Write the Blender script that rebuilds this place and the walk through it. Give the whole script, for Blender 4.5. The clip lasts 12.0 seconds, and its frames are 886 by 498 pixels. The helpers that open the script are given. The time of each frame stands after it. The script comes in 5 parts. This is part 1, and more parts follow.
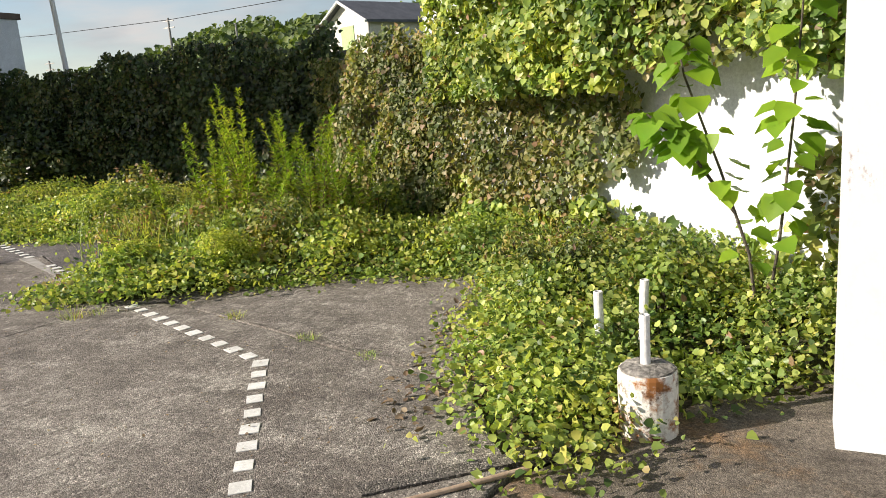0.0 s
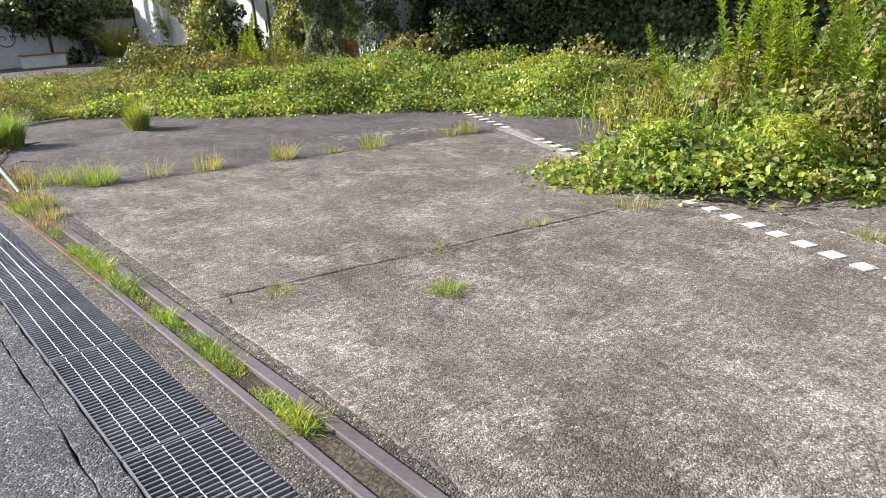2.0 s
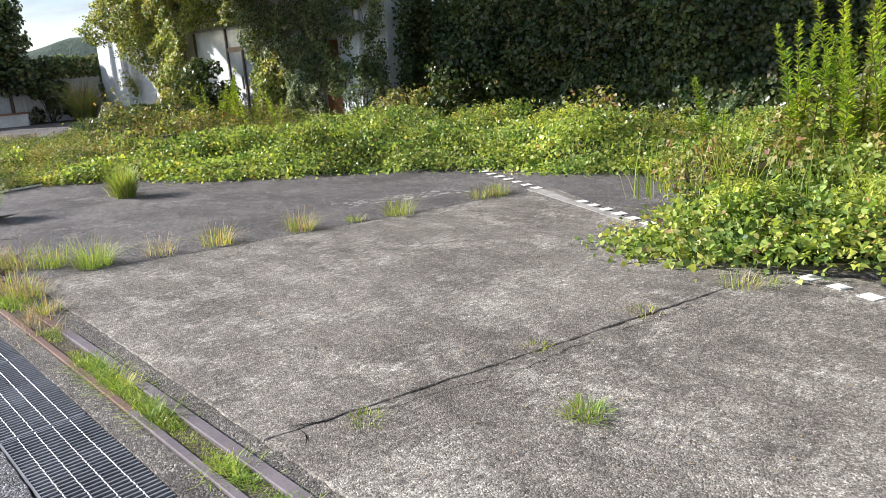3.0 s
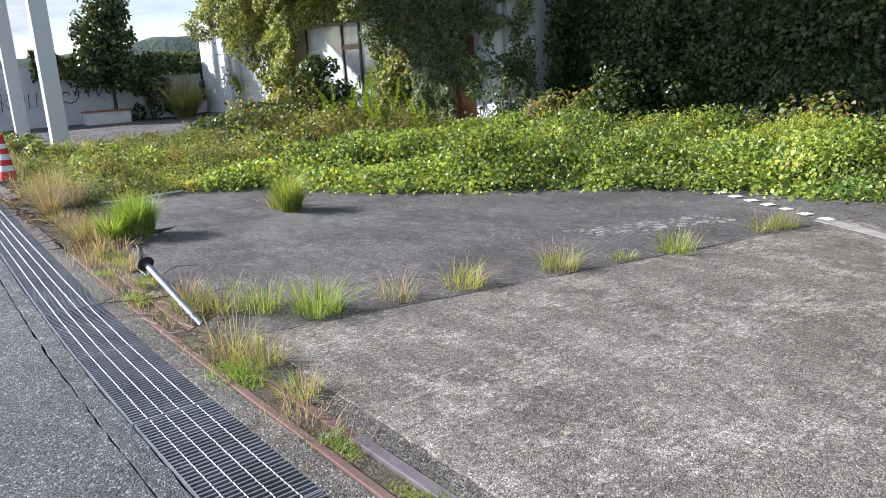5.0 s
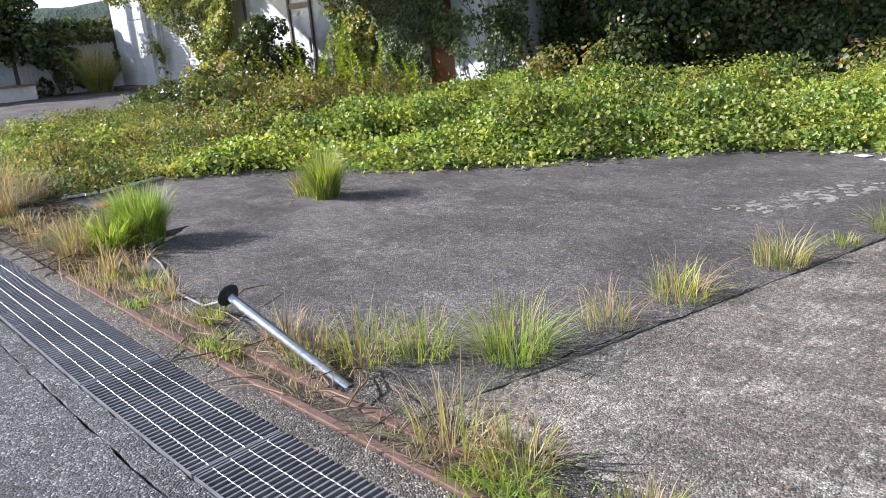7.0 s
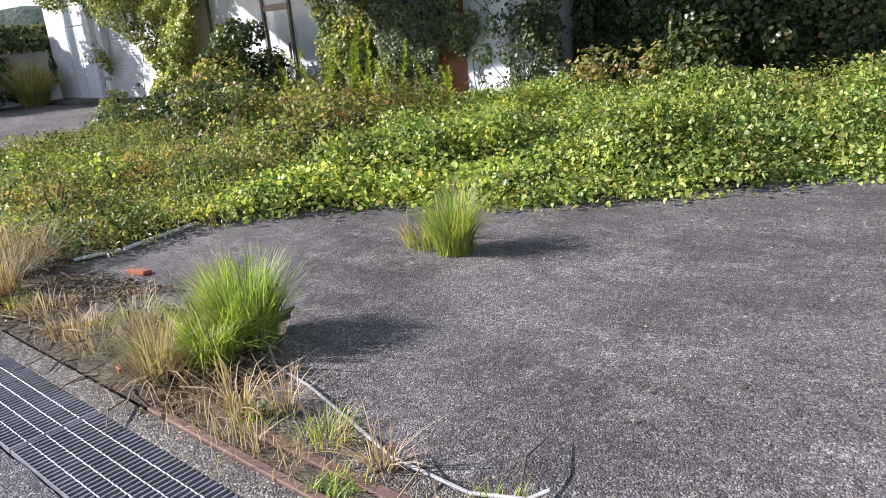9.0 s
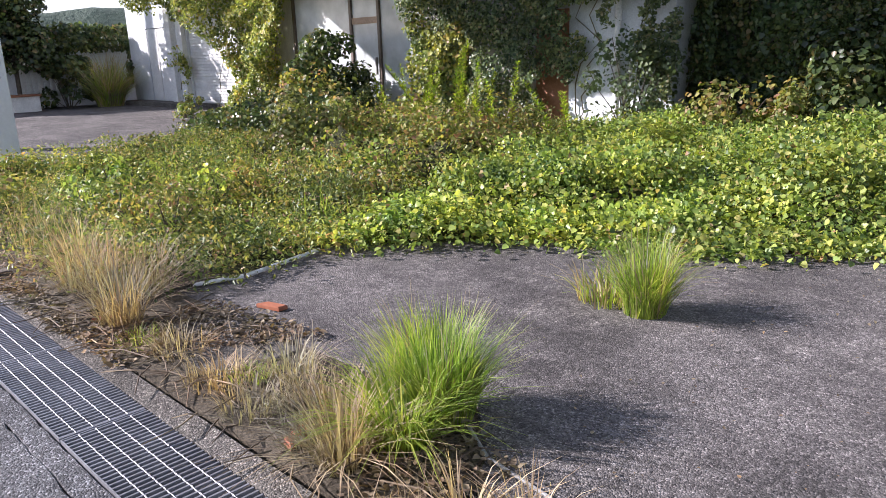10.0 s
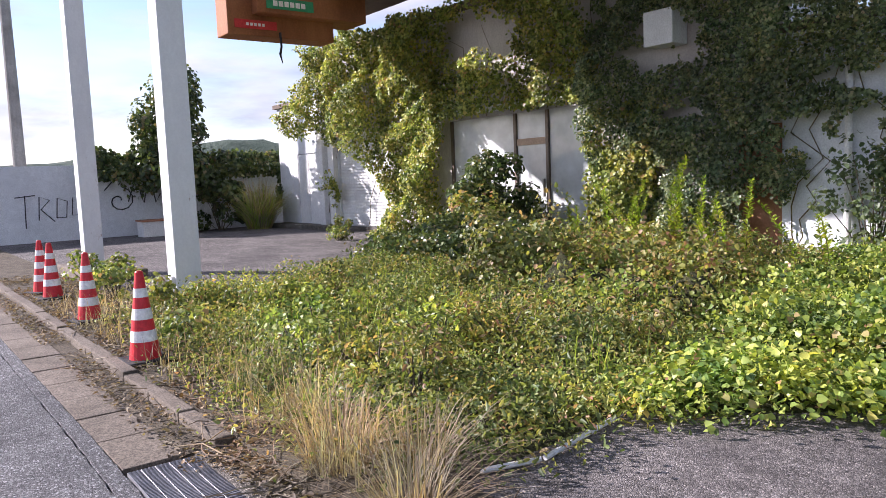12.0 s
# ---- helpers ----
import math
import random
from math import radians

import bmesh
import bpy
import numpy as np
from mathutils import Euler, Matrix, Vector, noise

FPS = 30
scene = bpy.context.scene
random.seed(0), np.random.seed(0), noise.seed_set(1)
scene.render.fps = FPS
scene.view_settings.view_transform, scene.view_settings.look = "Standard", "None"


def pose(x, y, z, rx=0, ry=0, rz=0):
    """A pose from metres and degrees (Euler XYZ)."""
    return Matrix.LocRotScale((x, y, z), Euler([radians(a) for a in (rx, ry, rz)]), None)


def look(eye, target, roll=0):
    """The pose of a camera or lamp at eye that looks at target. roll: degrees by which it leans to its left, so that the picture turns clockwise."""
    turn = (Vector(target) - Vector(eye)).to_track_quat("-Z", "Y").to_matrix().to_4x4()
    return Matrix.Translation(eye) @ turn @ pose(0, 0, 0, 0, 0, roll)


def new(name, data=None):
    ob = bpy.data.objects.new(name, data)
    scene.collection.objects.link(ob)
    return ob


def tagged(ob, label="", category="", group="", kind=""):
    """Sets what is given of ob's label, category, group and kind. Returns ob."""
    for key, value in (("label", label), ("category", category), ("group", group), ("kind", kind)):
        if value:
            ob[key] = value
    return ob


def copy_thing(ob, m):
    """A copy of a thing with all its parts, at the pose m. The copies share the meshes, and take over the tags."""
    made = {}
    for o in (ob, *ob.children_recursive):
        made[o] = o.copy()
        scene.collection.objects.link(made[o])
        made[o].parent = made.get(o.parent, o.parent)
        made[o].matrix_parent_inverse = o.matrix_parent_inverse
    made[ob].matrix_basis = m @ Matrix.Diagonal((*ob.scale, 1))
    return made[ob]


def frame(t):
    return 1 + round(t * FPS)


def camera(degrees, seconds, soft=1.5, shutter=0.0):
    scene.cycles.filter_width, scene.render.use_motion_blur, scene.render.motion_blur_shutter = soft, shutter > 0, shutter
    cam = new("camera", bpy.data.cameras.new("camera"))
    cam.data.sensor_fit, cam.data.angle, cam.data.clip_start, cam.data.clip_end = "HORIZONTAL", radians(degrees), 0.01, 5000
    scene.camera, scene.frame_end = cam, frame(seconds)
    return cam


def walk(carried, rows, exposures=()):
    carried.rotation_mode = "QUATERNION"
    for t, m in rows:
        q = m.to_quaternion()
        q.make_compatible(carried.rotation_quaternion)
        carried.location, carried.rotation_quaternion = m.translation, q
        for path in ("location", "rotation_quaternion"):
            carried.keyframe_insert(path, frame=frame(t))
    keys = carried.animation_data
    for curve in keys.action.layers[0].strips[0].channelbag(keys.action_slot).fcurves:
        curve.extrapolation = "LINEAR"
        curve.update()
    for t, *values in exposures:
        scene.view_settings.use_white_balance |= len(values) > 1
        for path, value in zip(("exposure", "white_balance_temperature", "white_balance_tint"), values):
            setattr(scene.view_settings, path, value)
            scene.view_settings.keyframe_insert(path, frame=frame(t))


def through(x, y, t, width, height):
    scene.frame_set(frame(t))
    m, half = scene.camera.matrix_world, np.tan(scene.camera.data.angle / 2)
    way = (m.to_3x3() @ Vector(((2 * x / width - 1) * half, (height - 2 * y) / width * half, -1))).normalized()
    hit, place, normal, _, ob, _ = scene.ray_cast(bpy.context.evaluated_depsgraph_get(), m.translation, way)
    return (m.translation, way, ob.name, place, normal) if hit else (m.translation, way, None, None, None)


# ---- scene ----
cam = camera(61.9, 12.0, soft=0.8)
PATH = [
    (0, (-0.01, 0.008, 1.53), (-0.874, 1.767, 1.13), -4.3),
    (0.5, (-0.575, -0.032, 1.474), (-1.537, 1.647, 0.97), -3.3),
    (1, (-1.156, -0.064, 1.429), (-2.465, 1.351, 0.898), -3.3),
    (1.5, (-1.734, -0.093, 1.392), (-3.151, 1.166, 0.757), -3.0),
    (2, (-2.314, -0.018, 1.353), (-3.814, 1.148, 0.728), -3.4),
    (2.5, (-2.869, -0.025, 1.362), (-4.36, 1.185, 0.803), -3.0),
    (2.7, (-3.056, -0.013, 1.377), (-4.511, 1.262, 0.871), -4.1),
    (4.3, (-4.88, -0.142, 1.415), (-6.427, 1.036, 0.948), -3.0),
    (4.5, (-5.065, -0.188, 1.417), (-6.622, 0.974, 0.945), -2.8),
    (5, (-5.567, -0.265, 1.395), (-7.132, 0.883, 0.912), -3.2),
    (5.5, (-6.069, -0.382, 1.399), (-7.609, 0.792, 0.896), -4.1),
    (6, (-6.571, -0.379, 1.354), (-8.045, 0.865, 0.823), -4.6),
    (6.5, (-7.063, -0.46, 1.35), (-8.49, 0.826, 0.793), -4.8),
    (7, (-7.573, -0.457, 1.311), (-8.974, 0.846, 0.73), -4.6),
    (7.2, (-7.746, -0.473, 1.312), (-9.145, 0.832, 0.727), -4.6),
    (8.8, (-9.555, -0.392, 1.383), (-10.845, 1.018, 0.793), -5.6),
    (9, (-9.777, -0.379, 1.391), (-11.048, 1.049, 0.805), -5.2),
    (9.5, (-10.312, -0.419, 1.383), (-11.584, 1.014, 0.812), -3.6),
    (10, (-10.823, -0.408, 1.409), (-12.178, 0.965, 0.882), -1.9),
    (10.2, (-10.945, -0.417, 1.406), (-12.342, 0.934, 0.929), -1.3),
    (10.5, (-11.295, -0.433, 1.427), (-12.745, 0.894, 1.058), -0.6),
    (11, (-11.709, -0.385, 1.437), (-13.223, 0.897, 1.182), -0.1),
    (11.5, (-12.136, -0.448, 1.418), (-13.682, 0.806, 1.22), 0.1),
    (12, (-12.543, -0.45, 1.369), (-14.123, 0.76, 1.174), -2.3),
]
walk(cam, [(t, look(eye, target, roll)) for t, eye, target, roll in PATH], exposures=((0, 0.6, 6800, 13), (0.8, 0.85, 6550, 13), (1.8, 1.0, 6350, 13), (4.5, 0.98, 5800, 13), (7, 1.0, 5850, 16), (9, 1.1, 5900, 19), (10.5, 1.12, 6000, 24), (12, 1.15, 6050, 26)))

# ---- world, sun, exposure ----
SUN_TO = Vector((0.80, 0.60, -0.51)).normalized()      # the way the sunlight travels
sun_data = bpy.data.lights.new("sun", "SUN")
sun_data.energy, sun_data.angle, sun_data.color = 5.0, radians(0.6), (1.0, 0.94, 0.85)
sun = new("sun", sun_data)
sun.rotation_mode = "QUATERNION"
sun.rotation_quaternion = SUN_TO.to_track_quat("-Z", "Y")
world = bpy.data.worlds.new("sky")
scene.world = world
world.use_nodes = True
wn, wl = world.node_tree.nodes, world.node_tree.links
wn.clear()
sky = wn.new("ShaderNodeTexSky")
sky.sky_type, sky.sun_disc = "NISHITA", False
sky.sun_elevation = math.asin(-SUN_TO.z)
sky.sun_rotation = math.atan2(-SUN_TO.x, -SUN_TO.y)
sky.air_density, sky.dust_density = 1.0, 0.4
tc = wn.new("ShaderNodeTexCoord")
mp = wn.new("ShaderNodeMapping")
mp.inputs["Scale"].default_value = (1.6, 1.6, 7.0)
cl = wn.new("ShaderNodeTexNoise")
cl.inputs["Scale"].default_value, cl.inputs["Detail"].default_value, cl.inputs["Roughness"].default_value = 1.7, 9.0, 0.58
cr = wn.new("ShaderNodeValToRGB")
cr.color_ramp.elements[0].position, cr.color_ramp.elements[1].position = 0.40, 0.62
mx = wn.new("ShaderNodeMixRGB")
c2 = wn.new("ShaderNodeTexNoise")
c2.inputs["Scale"].default_value, c2.inputs["Detail"].default_value = 3.1, 8.0
ct = wn.new("ShaderNodeValToRGB")
ct.color_ramp.elements[0].position, ct.color_ramp.elements[1].position = 0.36, 0.6
ct.color_ramp.elements[0].color, ct.color_ramp.elements[1].color = (2.9, 3.2, 3.6, 1), (5.0, 5.0, 5.0, 1)
wl.new(mp.outputs[0], c2.inputs["Vector"])
wl.new(c2.outputs[0], ct.inputs[0])
wl.new(ct.outputs[0], mx.inputs[2])
sc = wn.new("ShaderNodeMath")
sc.operation = "MULTIPLY"
sc.inputs[1].default_value = 0.9
bg = wn.new("ShaderNodeBackground")
bg.inputs[1].default_value = 0.092
ow = wn.new("ShaderNodeOutputWorld")
wl.new(tc.outputs["Generated"], mp.inputs["Vector"])
wl.new(mp.outputs[0], cl.inputs["Vector"])
wl.new(cl.outputs[0], cr.inputs[0])
wl.new(cr.outputs[0], sc.inputs[0])
wl.new(sc.outputs[0], mx.inputs[0])
wl.new(sky.outputs[0], mx.inputs[1])
wl.new(mx.outputs[0], bg.inputs[0])
wl.new(bg.outputs[0], ow.inputs[0])

# ---- materials ----


def ramp(nt, fac, stops, mode="LINEAR"):
    r = nt.nodes.new("ShaderNodeValToRGB")
    r.color_ramp.interpolation = mode
    while len(r.color_ramp.elements) < len(stops):
        r.color_ramp.elements.new(0.5)
    for e, (p, c) in zip(r.color_ramp.elements, stops):
        e.position, e.color = p, (*c, 1)
    nt.links.new(fac, r.inputs[0])
    return r.outputs[0]


def noise_tex(nt, scale, detail=6.0, rough=0.6, stretch=(1, 1, 1), offset=(0, 0, 0)):
    t = nt.nodes.new("ShaderNodeTexCoord")
    m = nt.nodes.new("ShaderNodeMapping")
    m.inputs["Scale"].default_value = stretch
    m.inputs["Location"].default_value = offset
    n = nt.nodes.new("ShaderNodeTexNoise")
    n.inputs["Scale"].default_value, n.inputs["Detail"].default_value, n.inputs["Roughness"].default_value = scale, detail, rough
    g = nt.nodes.new("ShaderNodeNewGeometry")
    nt.links.new(g.outputs["Position"], m.inputs["Vector"])
    nt.links.new(m.outputs[0], n.inputs["Vector"])
    nt.nodes.remove(t)
    return n.outputs[0]


def mix(nt, fac, a, b, mode="MIX"):
    m = nt.nodes.new("ShaderNodeMixRGB")
    m.blend_type = mode
    for i, v in ((0, fac), (1, a), (2, b)):
        if isinstance(v, (int, float)):
            m.inputs[i].default_value = v
        elif isinstance(v, tuple):
            m.inputs[i].default_value = (*v, 1)
        else:
            nt.links.new(v, m.inputs[i])
    return m.outputs[0]


def bump(nt, height, strength=0.3, dist=0.01):
    b = nt.nodes.new("ShaderNodeBump")
    b.inputs["Strength"].default_value, b.inputs["Distance"].default_value = strength, dist
    nt.links.new(height, b.inputs["Height"])
    return b.outputs[0]


def base_mat(name, rough=0.8, metal=0.0, spec=0.3):
    m = bpy.data.materials.new(name)
    m.use_nodes = True
    nt = m.node_tree
    p = nt.nodes["Principled BSDF"]
    p.inputs["Roughness"].default_value, p.inputs["Metallic"].default_value = rough, metal
    p.inputs["Specular IOR Level"].default_value = spec
    return m, nt, p


def rough_mat(name, dark, light, coarse, fine, rough=0.85, metal=0.0, relief=0.3, dist=0.004, stretch=(1, 1, 1), spots=None, spec=0.3, contrast=(0.3, 0.7), grain=0.12, strong=1.0):
    """Two scales of tone, fine relief; spots: (colour, scale, threshold) of stains."""
    m, nt, p = base_mat(name, rough, metal, spec)
    a = noise_tex(nt, coarse, 8, 0.62, stretch)
    b = noise_tex(nt, fine, 4, 0.7)
    col = ramp(nt, a, [(contrast[0], dark), (contrast[1], light)])
    g = ramp(nt, b, [(0.37, (1 - grain,) * 3), (0.63, (1 + grain,) * 3)])
    col = mix(nt, 1.0, col, g, "MULTIPLY")
    # middle scale of tone
    mid = ramp(nt, noise_tex(nt, coarse * 9, 6, 0.7, stretch, (1.7, 0.3, 4.1)), [(0.3, (1 - 0.04 - 0.2 * min(1, grain / 0.5),) * 3), (0.7, (1 + 0.04 + 0.2 * min(1, grain / 0.5),) * 3)])
    col = mix(nt, 1.0, col, mid, "MULTIPLY")
    if spots:
        for c, s, th in spots:
            f = ramp(nt, noise_tex(nt, s, 12, 0.72, stretch, (3.1, 7.7, 1.3)), [(th, (0, 0, 0)), (min(1, th + 0.1), (strong,) * 3)])
            col = mix(nt, f, col, c)
    nt.links.new(col, p.inputs["Base Color"])
    if relief:
        nt.links.new(bump(nt, b, relief, dist), p.inputs["Normal"])
    return m


def leaf_mat(name, stops, through=0.35, rough=0.5, tone=0.7):
    """Each leaf has its own tone; light shines through."""
    m, nt, p = base_mat(name, rough, 0, 0.42)
    g = nt.nodes.new("ShaderNodeNewGeometry")
    col = ramp(nt, g.outputs["Random Per Island"], stops)
    v = ramp(nt, noise_tex(nt, 0.9, 4, 0.6), [(0.3, (tone, tone, tone)), (0.7, (1.25, 1.2, 1.1))])
    col = mix(nt, 1.0, col, v, "MULTIPLY")
    drift = ramp(nt, noise_tex(nt, 1.9, 5, 0.6, (1, 1, 1), (5.3, 2.9, 0.4)), [(0.34, (0.74, 0.9, 0.95)), (0.66, (1.2, 1.1, 0.92))])
    col = mix(nt, 1.0, col, drift, "MULTIPLY")
    nt.links.new(col, p.inputs["Base Color"])
    tr = nt.nodes.new("ShaderNodeBsdfTranslucent")
    nt.links.new(mix(nt, 1.0, col, (1.5, 1.5, 0.7), "MULTIPLY"), tr.inputs[0])
    ms = nt.nodes.new("ShaderNodeMixShader")
    ms.inputs[0].default_value = through
    out = nt.nodes["Material Output"]
    nt.links.new(p.outputs[0], ms.inputs[1])
    nt.links.new(tr.outputs[0], ms.inputs[2])
    nt.links.new(ms.outputs[0], out.inputs[0])
    return m


def grit_mat(name, dark, mid, light, wear=0.52, grit=70.0, speck=(0.45, 1.0, 1.7), rough=0.88, relief=0.7, rust=None, brush=(1.0, 1.5, 1.0)):
    """Worn slab: mottled cement, broken pale wear, and stones of the aggregate, each with its own tone."""
    m, nt, p = base_mat(name, rough, 0.0, 0.3)
    col = ramp(nt, noise_tex(nt, 0.7, 12, 0.72), [(0.38, dark), (0.62, mid)])
    col = mix(nt, 1.0, col, ramp(nt, noise_tex(nt, 6.0, 10, 0.78, (0.7, 1.7, 1.0), (1.3, 8.2, 0.5)), [(0.36, (0.72,) * 3), (0.64, (1.28,) * 3)]), "MULTIPLY")
    pale = noise_tex(nt, 1.5, 15, 0.76, brush, (4.1, 2.2, 0.7))
    fine = noise_tex(nt, 11.0, 12, 0.8, (2.4, 0.8, 1.0), (0.3, 5.1, 2.0))
    both = mix(nt, 0.5, pale, fine)
    col = mix(nt, ramp(nt, both, [(wear, (0, 0, 0)), (wear + 0.1, (0.8,) * 3)]), col, light)
    col = mix(nt, ramp(nt, noise_tex(nt, 2.3, 12, 0.75, (1, 1, 1), (7.7, 1.1, 3.0)), [(0.54, (0, 0, 0)), (0.66, (0.6,) * 3)]), col, tuple(0.55 * c for c in dark))
    if rust:
        col = mix(nt, ramp(nt, noise_tex(nt, 1.2, 10, 0.7, (1, 1, 1), (2.0, 9.0, 1.0)), [(0.5, (0, 0, 0)), (0.64, (0.6,) * 3)]), col, rust)
    g = nt.nodes.new("ShaderNodeNewGeometry")
    v = nt.nodes.new("ShaderNodeTexVoronoi")
    v.inputs["Scale"].default_value = grit
    nt.links.new(g.outputs["Position"], v.inputs["Vector"])
    sep = nt.nodes.new("ShaderNodeSeparateColor")
    nt.links.new(v.outputs["Color"], sep.inputs[0])
    col = mix(nt, 1.0, col, ramp(nt, sep.outputs[0], [(0.0, (speck[0],) * 3), (0.45, (0.9 * speck[1],) * 3), (0.8, (1.08 * speck[1],) * 3), (1.0, (speck[2],) * 3)]), "MULTIPLY")
    col = mix(nt, 1.0, col, ramp(nt, noise_tex(nt, 42.0, 6, 0.78), [(0.34, (0.58,) * 3), (0.66, (1.42,) * 3)]), "MULTIPLY")
    nt.links.new(col, p.inputs["Base Color"])
    nt.links.new(bump(nt, v.outputs["Distance"], relief, -0.008), p.inputs["Normal"])
    return m


KUDZU = leaf_mat("kudzu_leaf", [(0.0, (0.07, 0.125, 0.035)), (0.3, (0.215, 0.31, 0.08)), (0.62, (0.395, 0.485, 0.125)), (0.9, (0.56, 0.6, 0.18)), (0.975, (0.56, 0.5, 0.22)), (1.0, (0.38, 0.2, 0.15))], 0.35, 0.42, 0.5)
FEATHER = leaf_mat("feathery_leaf", [(0.0, (0.2, 0.27, 0.05)), (0.6, (0.4, 0.46, 0.1)), (1.0, (0.6, 0.58, 0.2))], 0.45, 0.5, 0.75)
# Ivy darkened in colour to carry the back wall's shade; other bushes share it.
IVY = leaf_mat("shade_toned_ivy_leaf", [(0.0, (0.032, 0.052, 0.026)), (0.5, (0.075, 0.115, 0.045)), (0.85, (0.16, 0.2, 0.08)), (1.0, (0.25, 0.19, 0.12))], 0.25, 0.36, 0.45)
# Lighter copy of the ivy: light on the shop front put into the colour.
SHOPIVY = leaf_mat("light_toned_shop_ivy_leaf", [(0.0, (0.055, 0.08, 0.045)), (0.45, (0.16, 0.215, 0.115)), (0.85, (0.35, 0.41, 0.23)), (1.0, (0.5, 0.42, 0.32))], 0.35, 0.36, 0.5)
MIXVINE = leaf_mat("mixed_vine_leaf", [(0.0, (0.075, 0.095, 0.035)), (0.4, (0.19, 0.225, 0.075)), (0.72, (0.33, 0.34, 0.13)), (0.88, (0.46, 0.4, 0.24)), (1.0, (0.36, 0.22, 0.15))], 0.35, 0.5, 0.55)
CREEPER = leaf_mat("creeper_leaf", [(0.0, (0.105, 0.132, 0.044)), (0.35, (0.235, 0.276, 0.073)), (0.65, (0.371, 0.348, 0.109)), (0.85, (0.42, 0.3, 0.175)), (1.0, (0.309, 0.156, 0.117))], 0.35, 0.5, 0.6)
WEED = leaf_mat("weed_leaf", [(0.0, (0.08, 0.12, 0.045)), (0.45, (0.21, 0.27, 0.09)), (0.8, (0.39, 0.41, 0.135)), (0.93, (0.49, 0.4, 0.19)), (1.0, (0.36, 0.19, 0.16))], 0.35, 0.45, 0.5)
HANGER = leaf_mat("hanging_creeper_leaf", [(0.0, (0.085, 0.115, 0.035)), (0.4, (0.24, 0.29, 0.08)), (0.75, (0.43, 0.46, 0.13)), (0.93, (0.56, 0.5, 0.2)), (1.0, (0.4, 0.24, 0.15))], 0.4, 0.42, 0.55)
GOLDEN = leaf_mat("goldenrod_leaf", [(0.0, (0.175, 0.28, 0.035)), (0.6, (0.35, 0.473, 0.052)), (1.0, (0.525, 0.525, 0.088))], 0.4)
DRYLEAF = leaf_mat("dry_leaf", [(0.0, (0.09, 0.06, 0.045)), (0.5, (0.2, 0.14, 0.1)), (1.0, (0.36, 0.28, 0.2))], 0.2, 0.7)
GRASS = leaf_mat("grass_blade", [(0.0, (0.13, 0.2, 0.035)), (0.5, (0.31, 0.42, 0.07)), (0.85, (0.48, 0.54, 0.14)), (1.0, (0.6, 0.52, 0.26))], 0.42)
STRAW = leaf_mat("straw_blade", [(0.0, (0.23, 0.16, 0.125)), (0.5, (0.42, 0.33, 0.255)), (1.0, (0.62, 0.52, 0.41))], 0.3, 0.7)
WOODS = leaf_mat("wood_leaf", [(0.0, (0.047, 0.079, 0.023)), (0.6, (0.095, 0.149, 0.034)), (1.0, (0.174, 0.221, 0.047))], 0.25, 0.6)
BIGLEAF = leaf_mat("broad_leaf", [(0.0, (0.123, 0.228, 0.026)), (1.0, (0.263, 0.42, 0.044))], 0.5, 0.4, 0.9)
STEM = rough_mat("stem", (0.07, 0.05, 0.025), (0.16, 0.12, 0.06), 9, 60, grain=0.5)
BARK = rough_mat("bark", (0.05, 0.04, 0.03), (0.13, 0.11, 0.085), 6, 50, relief=0.6, grain=0.5)
SOIL = rough_mat("soil", (0.06, 0.048, 0.034), (0.15, 0.125, 0.09), 5, 70, 0.95, relief=0.8, dist=0.02, grain=0.5)
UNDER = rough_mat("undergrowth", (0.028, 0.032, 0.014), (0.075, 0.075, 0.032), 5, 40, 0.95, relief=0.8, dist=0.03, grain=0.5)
CONCRETE = grit_mat("old_concrete", (0.135, 0.117, 0.099), (0.24, 0.214, 0.184), (0.47, 0.435, 0.375), 0.497, 150.0, (0.42, 1.0, 1.9), 0.9, 0.6)
STAINCON = grit_mat("rust_stained_concrete", (0.11, 0.092, 0.072), (0.2, 0.172, 0.14), (0.3, 0.27, 0.22), 0.55, 190.0, (0.55, 1.0, 1.5), 0.9, 0.5, (0.3, 0.16, 0.06))
DARKCON = grit_mat("dark_concrete", (0.085, 0.077, 0.074), (0.175, 0.159, 0.151), (0.32, 0.292, 0.272), 0.525, 150.0, (0.35, 0.95, 2.1), 0.8, 0.6)
ASPHALT = grit_mat("asphalt", (0.085, 0.086, 0.09), (0.15, 0.149, 0.152), (0.26, 0.252, 0.245), 0.55, 120.0, (0.35, 0.9, 2.6), 0.8, 0.8)
STRIP = grit_mat("strip_concrete", (0.11, 0.098, 0.084), (0.19, 0.172, 0.15), (0.28, 0.255, 0.225), 0.54, 130.0, (0.35, 0.9, 2.4), 0.85, 0.8)
PAVER = rough_mat("paver_concrete", (0.10, 0.082, 0.064), (0.19, 0.16, 0.128), 1.5, 80, 0.9, relief=0.4, grain=0.5)
GRATE = rough_mat("grate_steel", (0.17, 0.173, 0.19), (0.3, 0.303, 0.325), 3, 60, 0.42, 0.4, relief=0.2)
ROD = rough_mat("galvanised_rod", (0.2, 0.2, 0.212), (0.31, 0.31, 0.325), 8, 60, 0.5, 0.3, relief=0.2)
RAIL = rough_mat("worn_steel_rail", (0.115, 0.096, 0.102), (0.185, 0.158, 0.168), 2.5, 60, 0.72, 0.0)
RUSTRAIL = rough_mat("rusted_rail", (0.13, 0.08, 0.065), (0.2, 0.125, 0.1), 2.5, 60, 0.75, 0.1)
CHROME = rough_mat("galvanised_pipe", (0.42, 0.45, 0.5), (0.62, 0.65, 0.7), 5, 40, 0.28, 0.9, relief=0.1)
